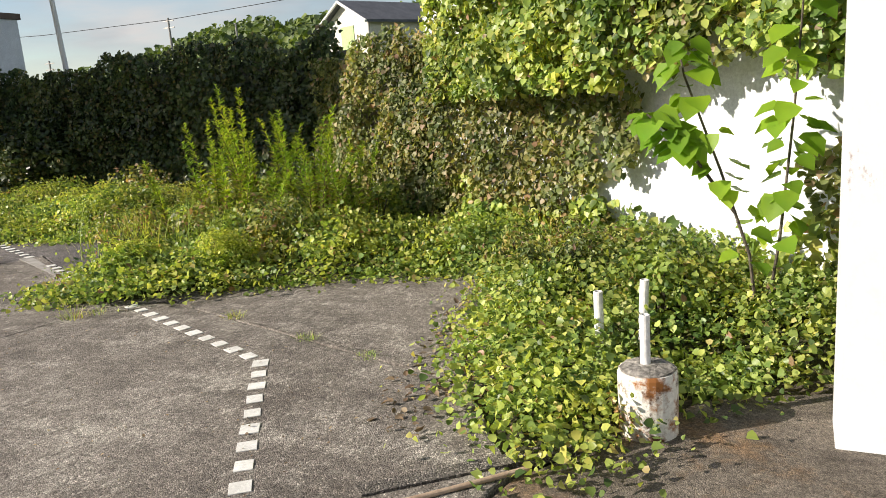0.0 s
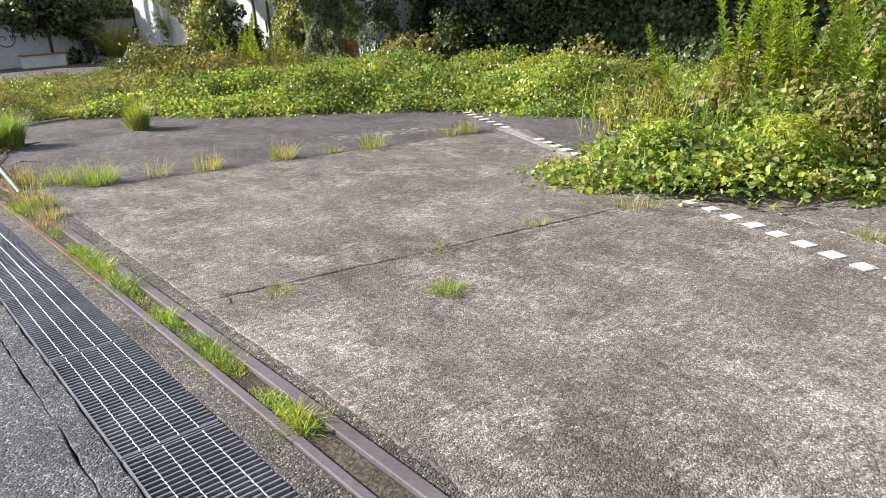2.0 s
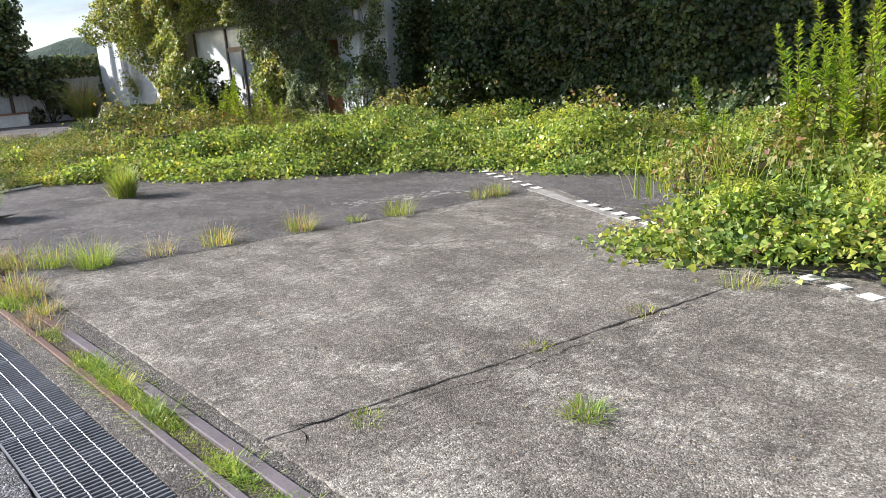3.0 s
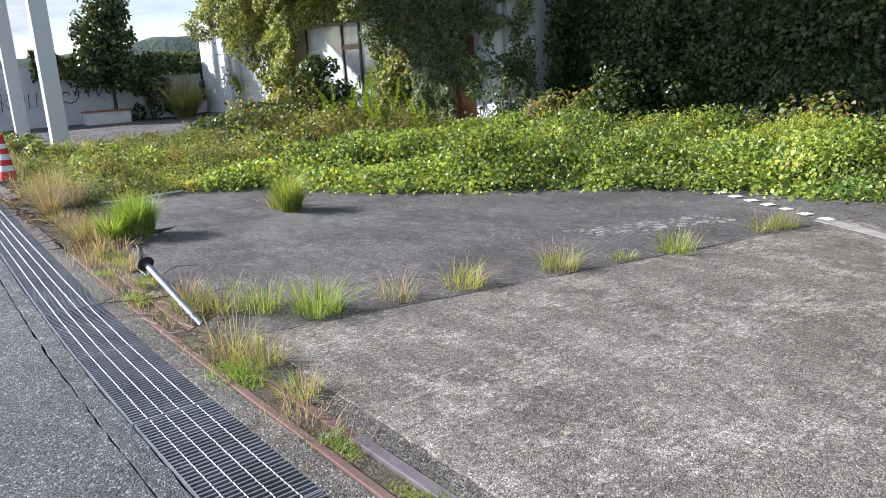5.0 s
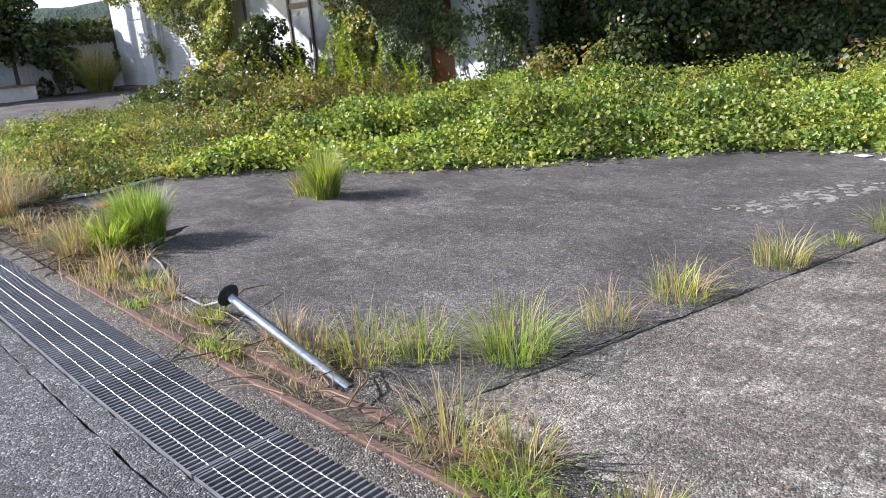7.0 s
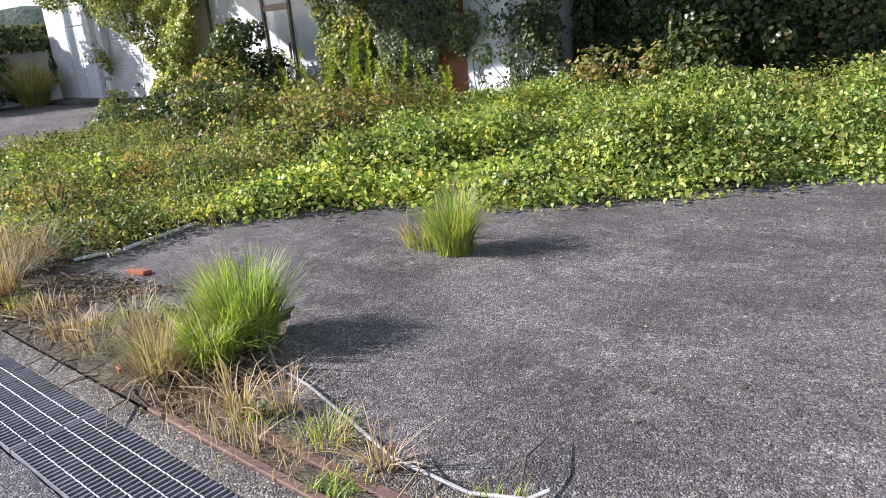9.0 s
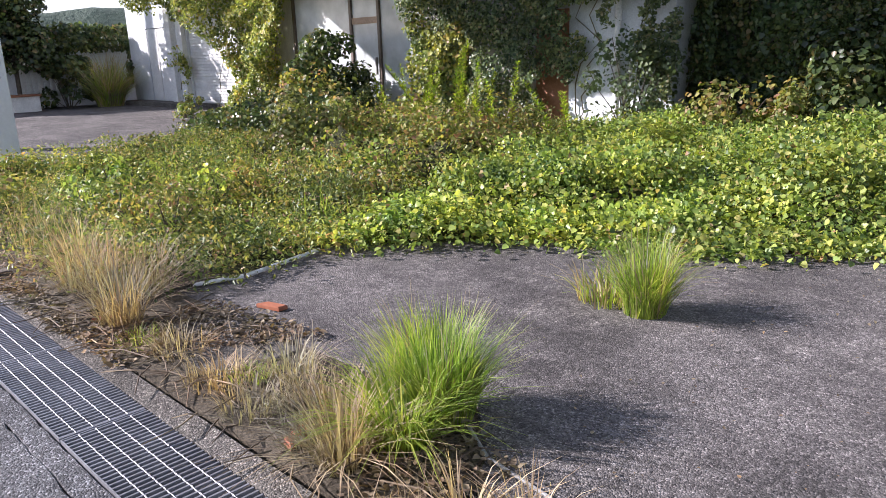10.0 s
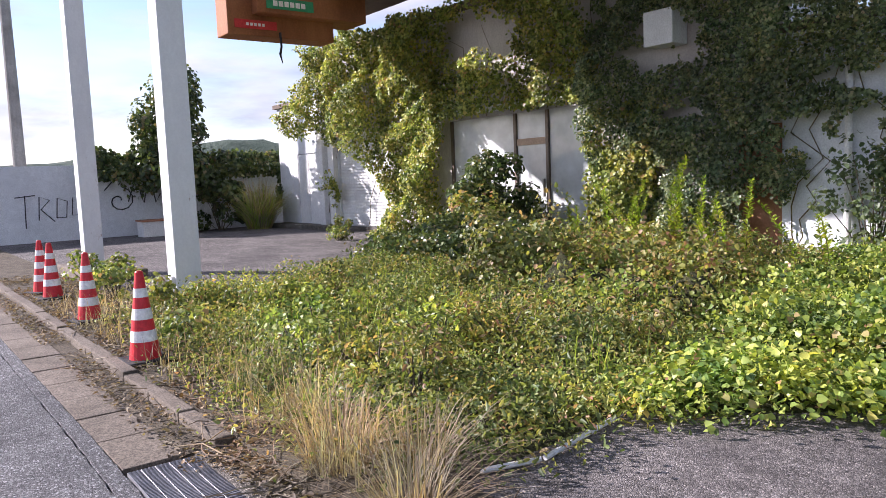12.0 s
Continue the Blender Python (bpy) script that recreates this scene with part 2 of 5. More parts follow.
PAINT = rough_mat("white_road_paint", (0.55, 0.54, 0.5), (0.8, 0.79, 0.75), 6, 80, 0.7, spots=[((0.25, 0.23, 0.2), 9, 0.66)])
FADED = rough_mat("worn_paint", (0.2, 0.19, 0.17), (0.4, 0.38, 0.35), 3, 60, 0.85)
WHITE = rough_mat("white_paint", (0.62, 0.62, 0.6), (0.8, 0.8, 0.78), 1.4, 30, 0.55, relief=0.15, spots=[((0.42, 0.36, 0.27), 2.2, 0.68)])
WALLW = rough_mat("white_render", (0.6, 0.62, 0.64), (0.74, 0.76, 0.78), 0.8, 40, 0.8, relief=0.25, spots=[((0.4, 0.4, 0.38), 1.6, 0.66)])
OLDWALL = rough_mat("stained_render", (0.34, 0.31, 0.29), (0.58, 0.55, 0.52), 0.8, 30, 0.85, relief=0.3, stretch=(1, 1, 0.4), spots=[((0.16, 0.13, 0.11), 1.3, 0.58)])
PILLAR = rough_mat("flaking_white_paint", (0.66, 0.67, 0.68), (0.73, 0.735, 0.74), 1.2, 30, 0.45, relief=0.06, stretch=(1, 1, 0.5), spots=[((0.2, 0.1, 0.05), 9, 0.625), ((0.55, 0.47, 0.36), 2.6, 0.68)], grain=0.03)
RUSTY = rough_mat("rusted_white_steel", (0.62, 0.6, 0.55), (0.78, 0.76, 0.7), 2, 30, 0.6, relief=0.4, spots=[((0.3, 0.12, 0.035), 7, 0.46), ((0.1, 0.045, 0.02), 12, 0.52)])
RUST = rough_mat("rust", (0.14, 0.05, 0.02), (0.32, 0.13, 0.05), 1.5, 30, 0.8, relief=0.4, stretch=(1, 1, 0.4))
FASCIA = rough_mat("rusted_fascia", (0.20, 0.07, 0.025), (0.36, 0.15, 0.055), 0.9, 25, 0.7, relief=0.3, stretch=(1, 1, 0.3))
SOFFIT = rough_mat("stained_soffit", (0.12, 0.09, 0.07), (0.22, 0.17, 0.14), 0.8, 30, 0.85)
BLOCKW = rough_mat("grey_blocks", (0.14, 0.13, 0.115), (0.28, 0.26, 0.23), 0.9, 35, 0.92, relief=0.6, dist=0.01, grain=0.5)
RED = rough_mat("red_plastic", (0.5, 0.02, 0.03), (0.62, 0.04, 0.05), 4, 30, 0.4, relief=0.05)
REFLECT = rough_mat("white_band", (0.68, 0.68, 0.68), (0.82, 0.82, 0.82), 5, 30, 0.4, relief=0.05)
BLACK = rough_mat("black_rubber", (0.018, 0.018, 0.018), (0.04, 0.04, 0.04), 5, 40, 0.7)
GREENP = rough_mat("green_panel", (0.02, 0.22, 0.09), (0.04, 0.3, 0.13), 3, 30, 0.5)
REDP = rough_mat("red_panel", (0.5, 0.03, 0.03), (0.6, 0.06, 0.05), 3, 30, 0.5)
LETTER = rough_mat("panel_writing", (0.7, 0.68, 0.6), (0.8, 0.78, 0.72), 3, 30, 0.5)
BROWND = rough_mat("brown_door_paint", (0.3, 0.13, 0.07), (0.42, 0.2, 0.12), 2, 30, 0.6)
ALU = rough_mat("dull_aluminium", (0.28, 0.27, 0.26), (0.45, 0.44, 0.42), 3, 40, 0.45, 0.7)
BRONZE = rough_mat("bronze_frame", (0.12, 0.09, 0.07), (0.2, 0.16, 0.13), 3, 40, 0.5, 0.3)
TAN = rough_mat("tan_rail", (0.4, 0.28, 0.19), (0.5, 0.36, 0.26), 3, 40, 0.6)
PIPE = rough_mat("rusted_pipe", (0.32, 0.22, 0.15), (0.52, 0.4, 0.29), 14, 60, 0.7)
SPRAY = rough_mat("black_spray_paint", (0.03, 0.03, 0.035), (0.06, 0.06, 0.07), 6, 50, 0.6)
ROOFT = rough_mat("grey_roof_tiles", (0.07, 0.075, 0.085), (0.13, 0.135, 0.15), 1.2, 12, 0.7)
CREAM = rough_mat("cream_wall", (0.6, 0.57, 0.48), (0.74, 0.71, 0.62), 0.7, 12, 0.85)
PALEGREEN = rough_mat("pale_green_shutter", (0.36, 0.5, 0.22), (0.45, 0.6, 0.3), 0.8, 12, 0.8)
POLEC = rough_mat("pole_concrete", (0.2, 0.19, 0.18), (0.34, 0.33, 0.31), 1.5, 30, 0.85)
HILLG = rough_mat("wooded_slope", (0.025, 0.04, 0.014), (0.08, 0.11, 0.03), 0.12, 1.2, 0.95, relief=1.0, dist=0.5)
# Distance haze is mixed into this colour: paler and bluer than the near slope.
FARHILL = rough_mat("far_slope_with_haze", (0.05, 0.075, 0.06), (0.09, 0.12, 0.085), 0.02, 0.3, 0.95, relief=1.0, dist=2)
GROUND = rough_mat("rough_ground", (0.06, 0.055, 0.035), (0.13, 0.12, 0.075), 0.4, 20, 0.95, relief=0.6, dist=0.02)
# Interior surfaces coloured paler to stand for light inside the shop.
INSIDE = rough_mat("lit_tone_interior", (0.5, 0.5, 0.49), (0.7, 0.7, 0.68), 0.8, 10, 0.9)

# Pale base colour paints the sky's reflection onto the dusty panes.
GLASS, gnt, gp = base_mat("milky_glass", 0.12, 0, 0.5)
gt = gnt.nodes.new("ShaderNodeBsdfTransparent")
gm = gnt.nodes.new("ShaderNodeMixShader")
gnt.links.new(ramp(gnt, noise_tex(gnt, 1.5, 6), [(0.3, (0.5, 0.5, 0.5)), (0.7, (0.85, 0.85, 0.85))]), gm.inputs[0])
gnt.links.new(gt.outputs[0], gm.inputs[1])
gnt.links.new(gp.outputs[0], gm.inputs[2])
gp.inputs["Base Color"].default_value = (0.76, 0.79, 0.79, 1)
gnt.links.new(gm.outputs[0], gnt.nodes["Material Output"].inputs[0])

# ---- builders ----
rng = np.random.default_rng(7)
TABLE = rng.random((256, 256))


def vnoise(x, y, s=1.0):
    """Smooth value noise between 0 and 1, for arrays."""
    x, y = np.asarray(x) * s + 100.3, np.asarray(y) * s + 57.1
    i, j = np.floor(x).astype(int), np.floor(y).astype(int)
    u, v = x - i, y - j
    u, v = u * u * (3 - 2 * u), v * v * (3 - 2 * v)
    f = lambda a, b: TABLE[a % 256, b % 256]
    return (f(i, j) * (1 - u) + f(i + 1, j) * u) * (1 - v) + (f(i, j + 1) * (1 - u) + f(i + 1, j + 1) * u) * v


def raw_mesh(name, verts, sizes, idx, mat):
    """A mesh from arrays: vertices, corners of each face, vertex indices."""
    me = bpy.data.meshes.new(name)
    me.vertices.add(len(verts))
    me.vertices.foreach_set("co", np.ascontiguousarray(verts, dtype=np.float32).ravel())
    me.loops.add(len(idx))
    me.loops.foreach_set("vertex_index", np.ascontiguousarray(idx, dtype=np.int32))
    me.polygons.add(len(sizes))
    starts = np.concatenate(([0], np.cumsum(sizes)[:-1])).astype(np.int32)
    me.polygons.foreach_set("loop_start", starts)
    me.update(calc_edges=True)
    me.materials.append(mat)
    return me


def empty_thing(name, label, category, at=(0, 0, 0), group="", kind=""):
    ob = new(name)
    ob.empty_display_size = 0.1
    ob.location = at
    return tagged(ob, label, category, group, kind)


def under(ob, parent):
    ob.parent = parent
    return ob


def part(name, bm, mat, parent=None, label=""):
    me = bpy.data.meshes.new(name)
    bmesh.ops.recalc_face_normals(bm, faces=bm.faces)
    bm.to_mesh(me)
    bm.free()
    me.materials.append(mat)
    ob = new(name, me)
    if parent:
        ob.parent = parent
    return tagged(ob, label)


def add_box(bm, x0, x1, y0, y1, z0, z1, bevel=0.0, turn=0.0, mid=None):
    v = bmesh.ops.create_cube(bm, size=1)["verts"]
    c = Vector(((x0 + x1) / 2, (y0 + y1) / 2, (z0 + z1) / 2))
    for p in v:
        p.co = Vector((p.co.x * (x1 - x0), p.co.y * (y1 - y0), p.co.z * (z1 - z0))) + c
    if bevel:
        es = list({e for p in v for e in p.link_edges})
        bmesh.ops.bevel(bm, geom=es, offset=bevel, segments=2, affect="EDGES", profile=0.6)
    return v


def box(name, x0, x1, y0, y1, z0, z1, mat, parent=None, bevel=0.0, label=""):
    bm = bmesh.new()
    add_box(bm, x0, x1, y0, y1, z0, z1, bevel)
    return part(name, bm, mat, parent, label)


def lathe(bm, profile, sides=20, at=(0, 0, 0)):
    """A turned solid from (radius, height) pairs."""
    rings = []
    for r, z in profile:
        rings.append([bm.verts.new((at[0] + r * math.cos(2 * math.pi * i / sides), at[1] + r * math.sin(2 * math.pi * i / sides), at[2] + z)) for i in range(sides)])
    for a, b in zip(rings, rings[1:]):
        for i in range(sides):
            bm.faces.new((a[i], a[(i + 1) % sides], b[(i + 1) % sides], b[i]))
    bm.faces.new(rings[0][::-1])
    bm.faces.new(rings[-1])


def tube(bm, pts, radii, sides=6):
    """A bent tapering rod through points."""
    pts = [Vector(p) for p in pts]
    if isinstance(radii, (int, float)):
        radii = [radii] * len(pts)
    rings = []
    for k, p in enumerate(pts):
        d = (pts[min(k + 1, len(pts) - 1)] - pts[max(k - 1, 0)]).normalized()
        a = d.cross(Vector((0.31, 0.17, 0.93)) if abs(d.z) < 0.9 else Vector((1, 0, 0))).normalized()
        b = d.cross(a)
        rings.append([bm.verts.new(p + radii[k] * (a * math.cos(2 * math.pi * i / sides) + b * math.sin(2 * math.pi * i / sides))) for i in range(sides)])
    for a, b in zip(rings, rings[1:]):
        for i in range(sides):
            bm.faces.new((a[i], a[(i + 1) % sides], b[(i + 1) % sides], b[i]))
    bm.faces.new(rings[0][::-1])
    bm.faces.new(rings[-1])


def prism(bm, outline, z0, z1, chamfer=0.0):
    """An upright slab over an outline of (x, y), counter-clockwise, with a chamfered top rim."""
    n = len(outline)
    cx, cy = sum(p[0] for p in outline) / n, sum(p[1] for p in outline) / n
    lo = [bm.verts.new((x, y, z0)) for x, y in outline]
    mi = [bm.verts.new((x, y, z1 - chamfer)) for x, y in outline]
    rings = [lo, mi]
    if chamfer:
        top = []
        for x, y in outline:
            d = math.hypot(cx - x, cy - y) or 1
            top.append(bm.verts.new((x + (cx - x) / d * chamfer * 1.4, y + (cy - y) / d * chamfer * 1.4, z1)))
        rings.append(top)
    for a, b in zip(rings, rings[1:]):
        for i in range(n):
            bm.faces.new((a[i], a[(i + 1) % n], b[(i + 1) % n], b[i]))
    bm.faces.new(rings[-1])
    bm.faces.new(lo[::-1])


LEAF = np.array([(0, 0, 0), (-0.48, 0.16, 0.07), (-0.42, 0.58, 0.10), (0, 1, -0.10), (0.42, 0.58, 0.10), (0.48, 0.16, 0.07)])
BLADE = np.array([(0, 0, 0), (-0.5, 0.3, 0.04), (-0.4, 0.65, 0.02), (0, 1, -0.12), (0.4, 0.65, 0.02), (0.5, 0.3, 0.04)])
LEAF_FACES = np.array([0, 3, 2, 1, 0, 5, 4, 3])


def unit(v):
    return v / np.maximum(np.linalg.norm(v, axis=1, keepdims=True), 1e-9)


def leaf_arrays(P, N, size, r, spread=0.6, width=1.0, hang=0.0, along=None, template=LEAF):
    n = len(P)
    nn = unit(np.asarray(N) + spread * r.normal(size=(n, 3)))
    d = r.normal(size=(n, 3)) if along is None else np.asarray(along) + 0.35 * r.normal(size=(n, 3))
    d[:, 2] -= hang
    d = unit(d - (d * nn).sum(1, keepdims=True) * nn)
    s = np.cross(nn, d)
    size = np.broadcast_to(np.asarray(size, dtype=float), (n,))[:, None, None]
    V = np.asarray(P)[:, None, :] + size * (s[:, None, :] * template[None, :, :1] * width + d[:, None, :] * template[None, :, 1:2] + nn[:, None, :] * template[None, :, 2:])
    idx = (np.arange(n)[:, None] * 6 + LEAF_FACES[None, :]).ravel()
    return V.reshape(-1, 3), np.full(2 * n, 4), idx


def foliage(name, P, N, size, mat, r, parent=None, label="", **kw):
    V, S, I = leaf_arrays(P, N, size, r, **kw)
    ob = new(name, raw_mesh(name, V, S, I, mat))
    if parent:
        ob.parent = parent
    return tagged(ob, label)


def blade_arrays(B, length, width, lean, az, droop, r):
    """Curved grass blades from their feet B."""
    n = len(B)
    out = np.stack([np.cos(az), np.sin(az), np.zeros(n)], 1)
    side = np.stack([-np.sin(az), np.cos(az), np.zeros(n)], 1)
    rows = []
    for t in (0, 0.35, 0.7, 1.0):
        c = B + out * (length * lean * t ** 1.7)[:, None]
        c[:, 2] += length * (t * (1 - 0.35 * lean) - droop * t ** 3)
        w = width * (1, 0.9, 0.6, 0)[(0, 0.35, 0.7, 1.0).index(t)]
        rows += [c] if t == 1.0 else [c - side * np.asarray(w)[:, None], c + side * np.asarray(w)[:, None]]
    V = np.stack(rows, 1)
    f = np.array([0, 1, 3, 2, 2, 3, 5, 4, 4, 5, 6])
    return V.reshape(-1, 3), np.tile([4, 4, 3], n), (np.arange(n)[:, None] * 7 + f[None, :]).ravel()


def tuft(name, at, n, height, spread, mat, label, seed, category="grass tuft", width=0.004, lean=(0.1, 0.8), droop=0.25, straw=0.0, foot=0.06, group="grass tufts in the joints"):
    """A tussock: blades, and some dry ones."""
    r = np.random.default_rng(seed)
    ob = empty_thing(name, label, category, at, group)

    def bunch(pname, k, m, hh):
        rad = foot * np.sqrt(r.random(k)) * spread
        a0 = r.random(k) * 6.283
        B = np.stack([rad * np.cos(a0), rad * np.sin(a0), np.full(k, -0.01)], 1)
        V, S, I = blade_arrays(B, hh * r.uniform(0.45, 1.1, k), np.full(k, width) * r.uniform(0.6, 1.3, k), r.uniform(*lean, k), a0 + r.normal(0, 0.6, k), droop * r.uniform(0.2, 1.2, k), r)
        under(new(pname, raw_mesh(pname, V, S, I, m)), ob)
    bunch("grass", int(n * (1 - straw)), mat, height)
    if straw > 0:
        bunch("straw", max(3, int(n * straw)), STRAW, height * 1.15)
    return ob


def inside(poly, x, y):
    """Which of the points lie in the outline."""
    res = np.zeros(len(x), bool)
    q = poly[-1]
    for p in poly:
        c = (p[1] > y) != (q[1] > y)
        res ^= c & (x < (q[0] - p[0]) * (y - p[1]) / (q[1] - p[1] + 1e-12) + p[0])
        q = p
    return res


def rim(poly, x, y):
    """Distance to the outline."""
    best = np.full(len(x), 1e9)
    q = poly[-1]
    for p in poly:
        dx, dy = q[0] - p[0], q[1] - p[1]
        t = np.clip(((x - p[0]) * dx + (y - p[1]) * dy) / (dx * dx + dy * dy + 1e-12), 0, 1)
        best = np.minimum(best, np.hypot(x - p[0] - t * dx, y - p[1] - t * dy))
        q = p
    return best


def sample(poly, density, r):
    xs, ys = [p[0] for p in poly], [p[1] for p in poly]
    n = int((max(xs) - min(xs)) * (max(ys) - min(ys)) * density)
    x, y = r.uniform(min(xs), max(xs), n), r.uniform(min(ys), max(ys), n)
    k = inside(poly, x, y)
    return x[k], y[k]


def height_at(x, y, d, top, lumps=()):
    h = top * np.minimum(1, 0.3 + (d / 1.4) ** 0.85) * (0.08 + 0.9 * vnoise(x, y, 0.9) ** 1.6 + 1.9 * vnoise(x, y, 2.3) ** 2.2 + 0.8 * vnoise(x, y, 5.0) ** 1.5)
    for lx, ly, rad, hh in lumps:
        q = np.hypot(x - lx, y - ly) / rad
        h = np.maximum(h, hh * np.sqrt(np.maximum(0, 1 - q * q)) * (0.85 + 0.3 * vnoise(x, y, 2.1)))
    return h


def ground_cover(name, poly, density, size, mat, top, label, seed, lumps=(), category="ground cover", depth=0.2, width=1.0, fray=0.16, spread=0.75):
    """A low tangle of leaves over a bumpy dark mat that stands in for its stems."""
    r = np.random.default_rng(seed)
    x, y = sample(poly, density, r)
    x2, y2 = x + r.normal(0, fray, len(x)), y + r.normal(0, fray, len(x))
    d = rim(poly, x, y)
    h = height_at(x, y, d, top, lumps)
    z = h - depth * r.random(len(x)) ** 1.6 * np.minimum(1, h / 0.2) + 0.02
    hollow = vnoise(x + seed, y, 2.6)
    z = z - np.clip(0.46 - hollow, 0, 0.4) * 0.75 * np.minimum(1, h / 0.2)
    e = 0.12
    gx = (height_at(x + e, y, d, top, lumps) - h) / e
    gy = (height_at(x, y + e, d, top, lumps) - h) / e
    N = np.stack([-gx, -gy, np.full(len(x), 1.0)], 1)
    N = unit(N)
    root = empty_thing(name, label, category, (poly[0][0], poly[0][1], 0), kind="stuff")
    o = np.array([poly[0][0], poly[0][1], 0])
    foliage("foliage", np.stack([x2, y2, np.maximum(z, 0.015)], 1) - o, N, size * (0.38 + 0.95 * r.random(len(x)) ** 1.3), mat, r, root, spread=spread, hang=0.3, width=width)
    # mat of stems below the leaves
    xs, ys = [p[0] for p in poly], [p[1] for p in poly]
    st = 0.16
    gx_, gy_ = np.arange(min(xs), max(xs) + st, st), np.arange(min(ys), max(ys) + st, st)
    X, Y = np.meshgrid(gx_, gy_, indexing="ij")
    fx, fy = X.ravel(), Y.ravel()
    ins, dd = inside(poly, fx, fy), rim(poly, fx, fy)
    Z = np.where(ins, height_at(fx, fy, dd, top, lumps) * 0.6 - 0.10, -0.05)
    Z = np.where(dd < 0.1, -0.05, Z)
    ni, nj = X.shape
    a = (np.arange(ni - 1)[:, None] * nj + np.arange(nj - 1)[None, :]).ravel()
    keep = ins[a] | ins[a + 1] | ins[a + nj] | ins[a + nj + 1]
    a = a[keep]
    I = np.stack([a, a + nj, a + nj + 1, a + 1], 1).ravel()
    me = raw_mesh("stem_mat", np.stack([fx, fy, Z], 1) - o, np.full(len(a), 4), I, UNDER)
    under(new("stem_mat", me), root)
    return root


def wall_vine(name, a, b, z0, ztop, density, size, mat, label, seed, depth=0.35, keepout=(), bald=0.0, category="climbing vine", hang=0.5, lowtop=None, stems=2.0):
    """Leaves over an upright face from a to b (plan), bulging outward to the right-hand side of a -> b."""
    r = np.random.default_rng(seed)
    a, b = np.array(a, float), np.array(b, float)
    L = np.hypot(*(b - a))
    t = (b - a) / L
    nrm = np.array([t[1], -t[0]])
    n = int(L * (ztop - z0) * density)
    u, w = r.uniform(0, L, n), r.uniform(z0, ztop, n)
    edge = (ztop if lowtop is None else ztop + (lowtop - ztop) * u / L) - 0.35 * vnoise(u + seed * 3.1, w * 0, 1.3) - 0.12 * vnoise(u, w * 0 + seed, 5)
    k = w < edge
    for u0, u1, w0, w1 in keepout:
        f = 0.7 * (vnoise(u + seed, w, 2.2) - 0.5) + 0.4 * (vnoise(u, w, 6.0) - 0.5)
        k &= ~((u > u0 + f) & (u < u1 - f) & (w > w0 + f) & (w < w1 + f))
    k &= vnoise(u * 1.0, w * 1.0 + seed, 1.7) * 0.6 + vnoise(u, w + seed, 4.5) * 0.4 > bald
    u, w = u[k], w[k]
    bulge = depth * (0.1 + 1.2 * vnoise(u + seed * 1.7, w, 0.9) * (0.3 + vnoise(u, w, 2.2)) + 0.35 * vnoise(u, w + seed, 5.0))
    off = bulge * (1 - 0.55 * r.random(len(u)) ** 2) + 0.03
    P = np.stack([a[0] + t[0] * u + nrm[0] * off, a[1] + t[1] * u + nrm[1] * off, w], 1)
    N = np.tile([nrm[0], nrm[1], 0.45], (len(u), 1))
    o = np.array([a[0], a[1], 0])
    ob = empty_thing(name, label, category, (a[0], a[1], 0), kind="stuff")
    foliage("foliage", P - o, N, size * r.uniform(0.55, 1.25, len(u)), mat, r, ob, spread=0.7, hang=hang)
    bm = bmesh.new()
    for _ in range(int(L * stems)):
        uu, ww = r.uniform(0.1, L - 0.1), z0
        pts = []
        while ww < ztop - 0.5 and len(pts) < 12:
            pts.append((t[0] * uu + nrm[0] * 0.04, t[1] * uu + nrm[1] * 0.04, ww))
            uu, ww = min(max(uu + r.normal(0, 0.18), 0.05), L - 0.05), ww + r.uniform(0.2, 0.45)
        if len(pts) > 2:
            tube(bm, pts, [0.012 * (1 - 0.7 * i / len(pts)) for i in range(len(pts))], 4)
    if stems:
        part("vine_stem", bm, STEM, ob)
    else:
        bm.free()
    return ob


def weed(name, at, height, seed, mat=GOLDEN, label="tall yellow-green goldenrod with narrow leaves", leaf=0.085, stems=1, fan=0.1, category="weed", group="goldenrod plants"):
    """Tall upright weed: stems with spirals of narrow leaves, denser at the tip."""
    r = np.random.default_rng(seed)
    ob = empty_thing(name, label, category, at, group)
    for s in range(stems):
        bm = bmesh.new()
        bx, by = r.normal(0, fan, 2)
        lx, ly = bx * 1.3 + r.normal(0, 0.06), by * 1.3 + r.normal(0, 0.06)
        h = height * r.uniform(0.72, 1.05) if s else height
        pts = [(bx + lx * q * q, by + ly * q * q, h * q - 0.02) for q in (0, 0.25, 0.5, 0.75, 1)]
        tube(bm, pts, [0.006, 0.006, 0.005, 0.004, 0.002], 5)
        stem = part("stem", bm, STEM, ob)
        k = int(120 * h / 1.2)
        q = 0.18 + 0.82 * r.random(k) ** 0.62
        az = np.arange(k) * 2.4 + r.normal(0, 0.3, k)
        P = np.stack([bx + lx * q * q, by + ly * q * q, h * q], 1)
        out = np.stack([np.cos(az), np.sin(az), 0.75 + 0.5 * q], 1)
        N = np.stack([-np.cos(az) * 0.8, -np.sin(az) * 0.8, np.full(k, 1.0)], 1)
        low = 0.08 + 0.5 * r.random(k)
        foliage("withered_leaves", np.stack([bx + lx * low * low, by + ly * low * low, h * low], 1), N, leaf * 0.8 * r.uniform(0.5, 1.1, k), CREEPER, r, ob, "browning lower leaves", spread=0.4, width=0.3, along=out * np.array([1, 1, 0.1]), template=BLADE, hang=0.3)
        foliage("foliage", P, N, leaf * (1.15 - 0.55 * q ** 3) * r.uniform(0.7, 1.1, k), mat, r, ob, spread=0.15, width=0.27, along=out, template=BLADE)
    return ob


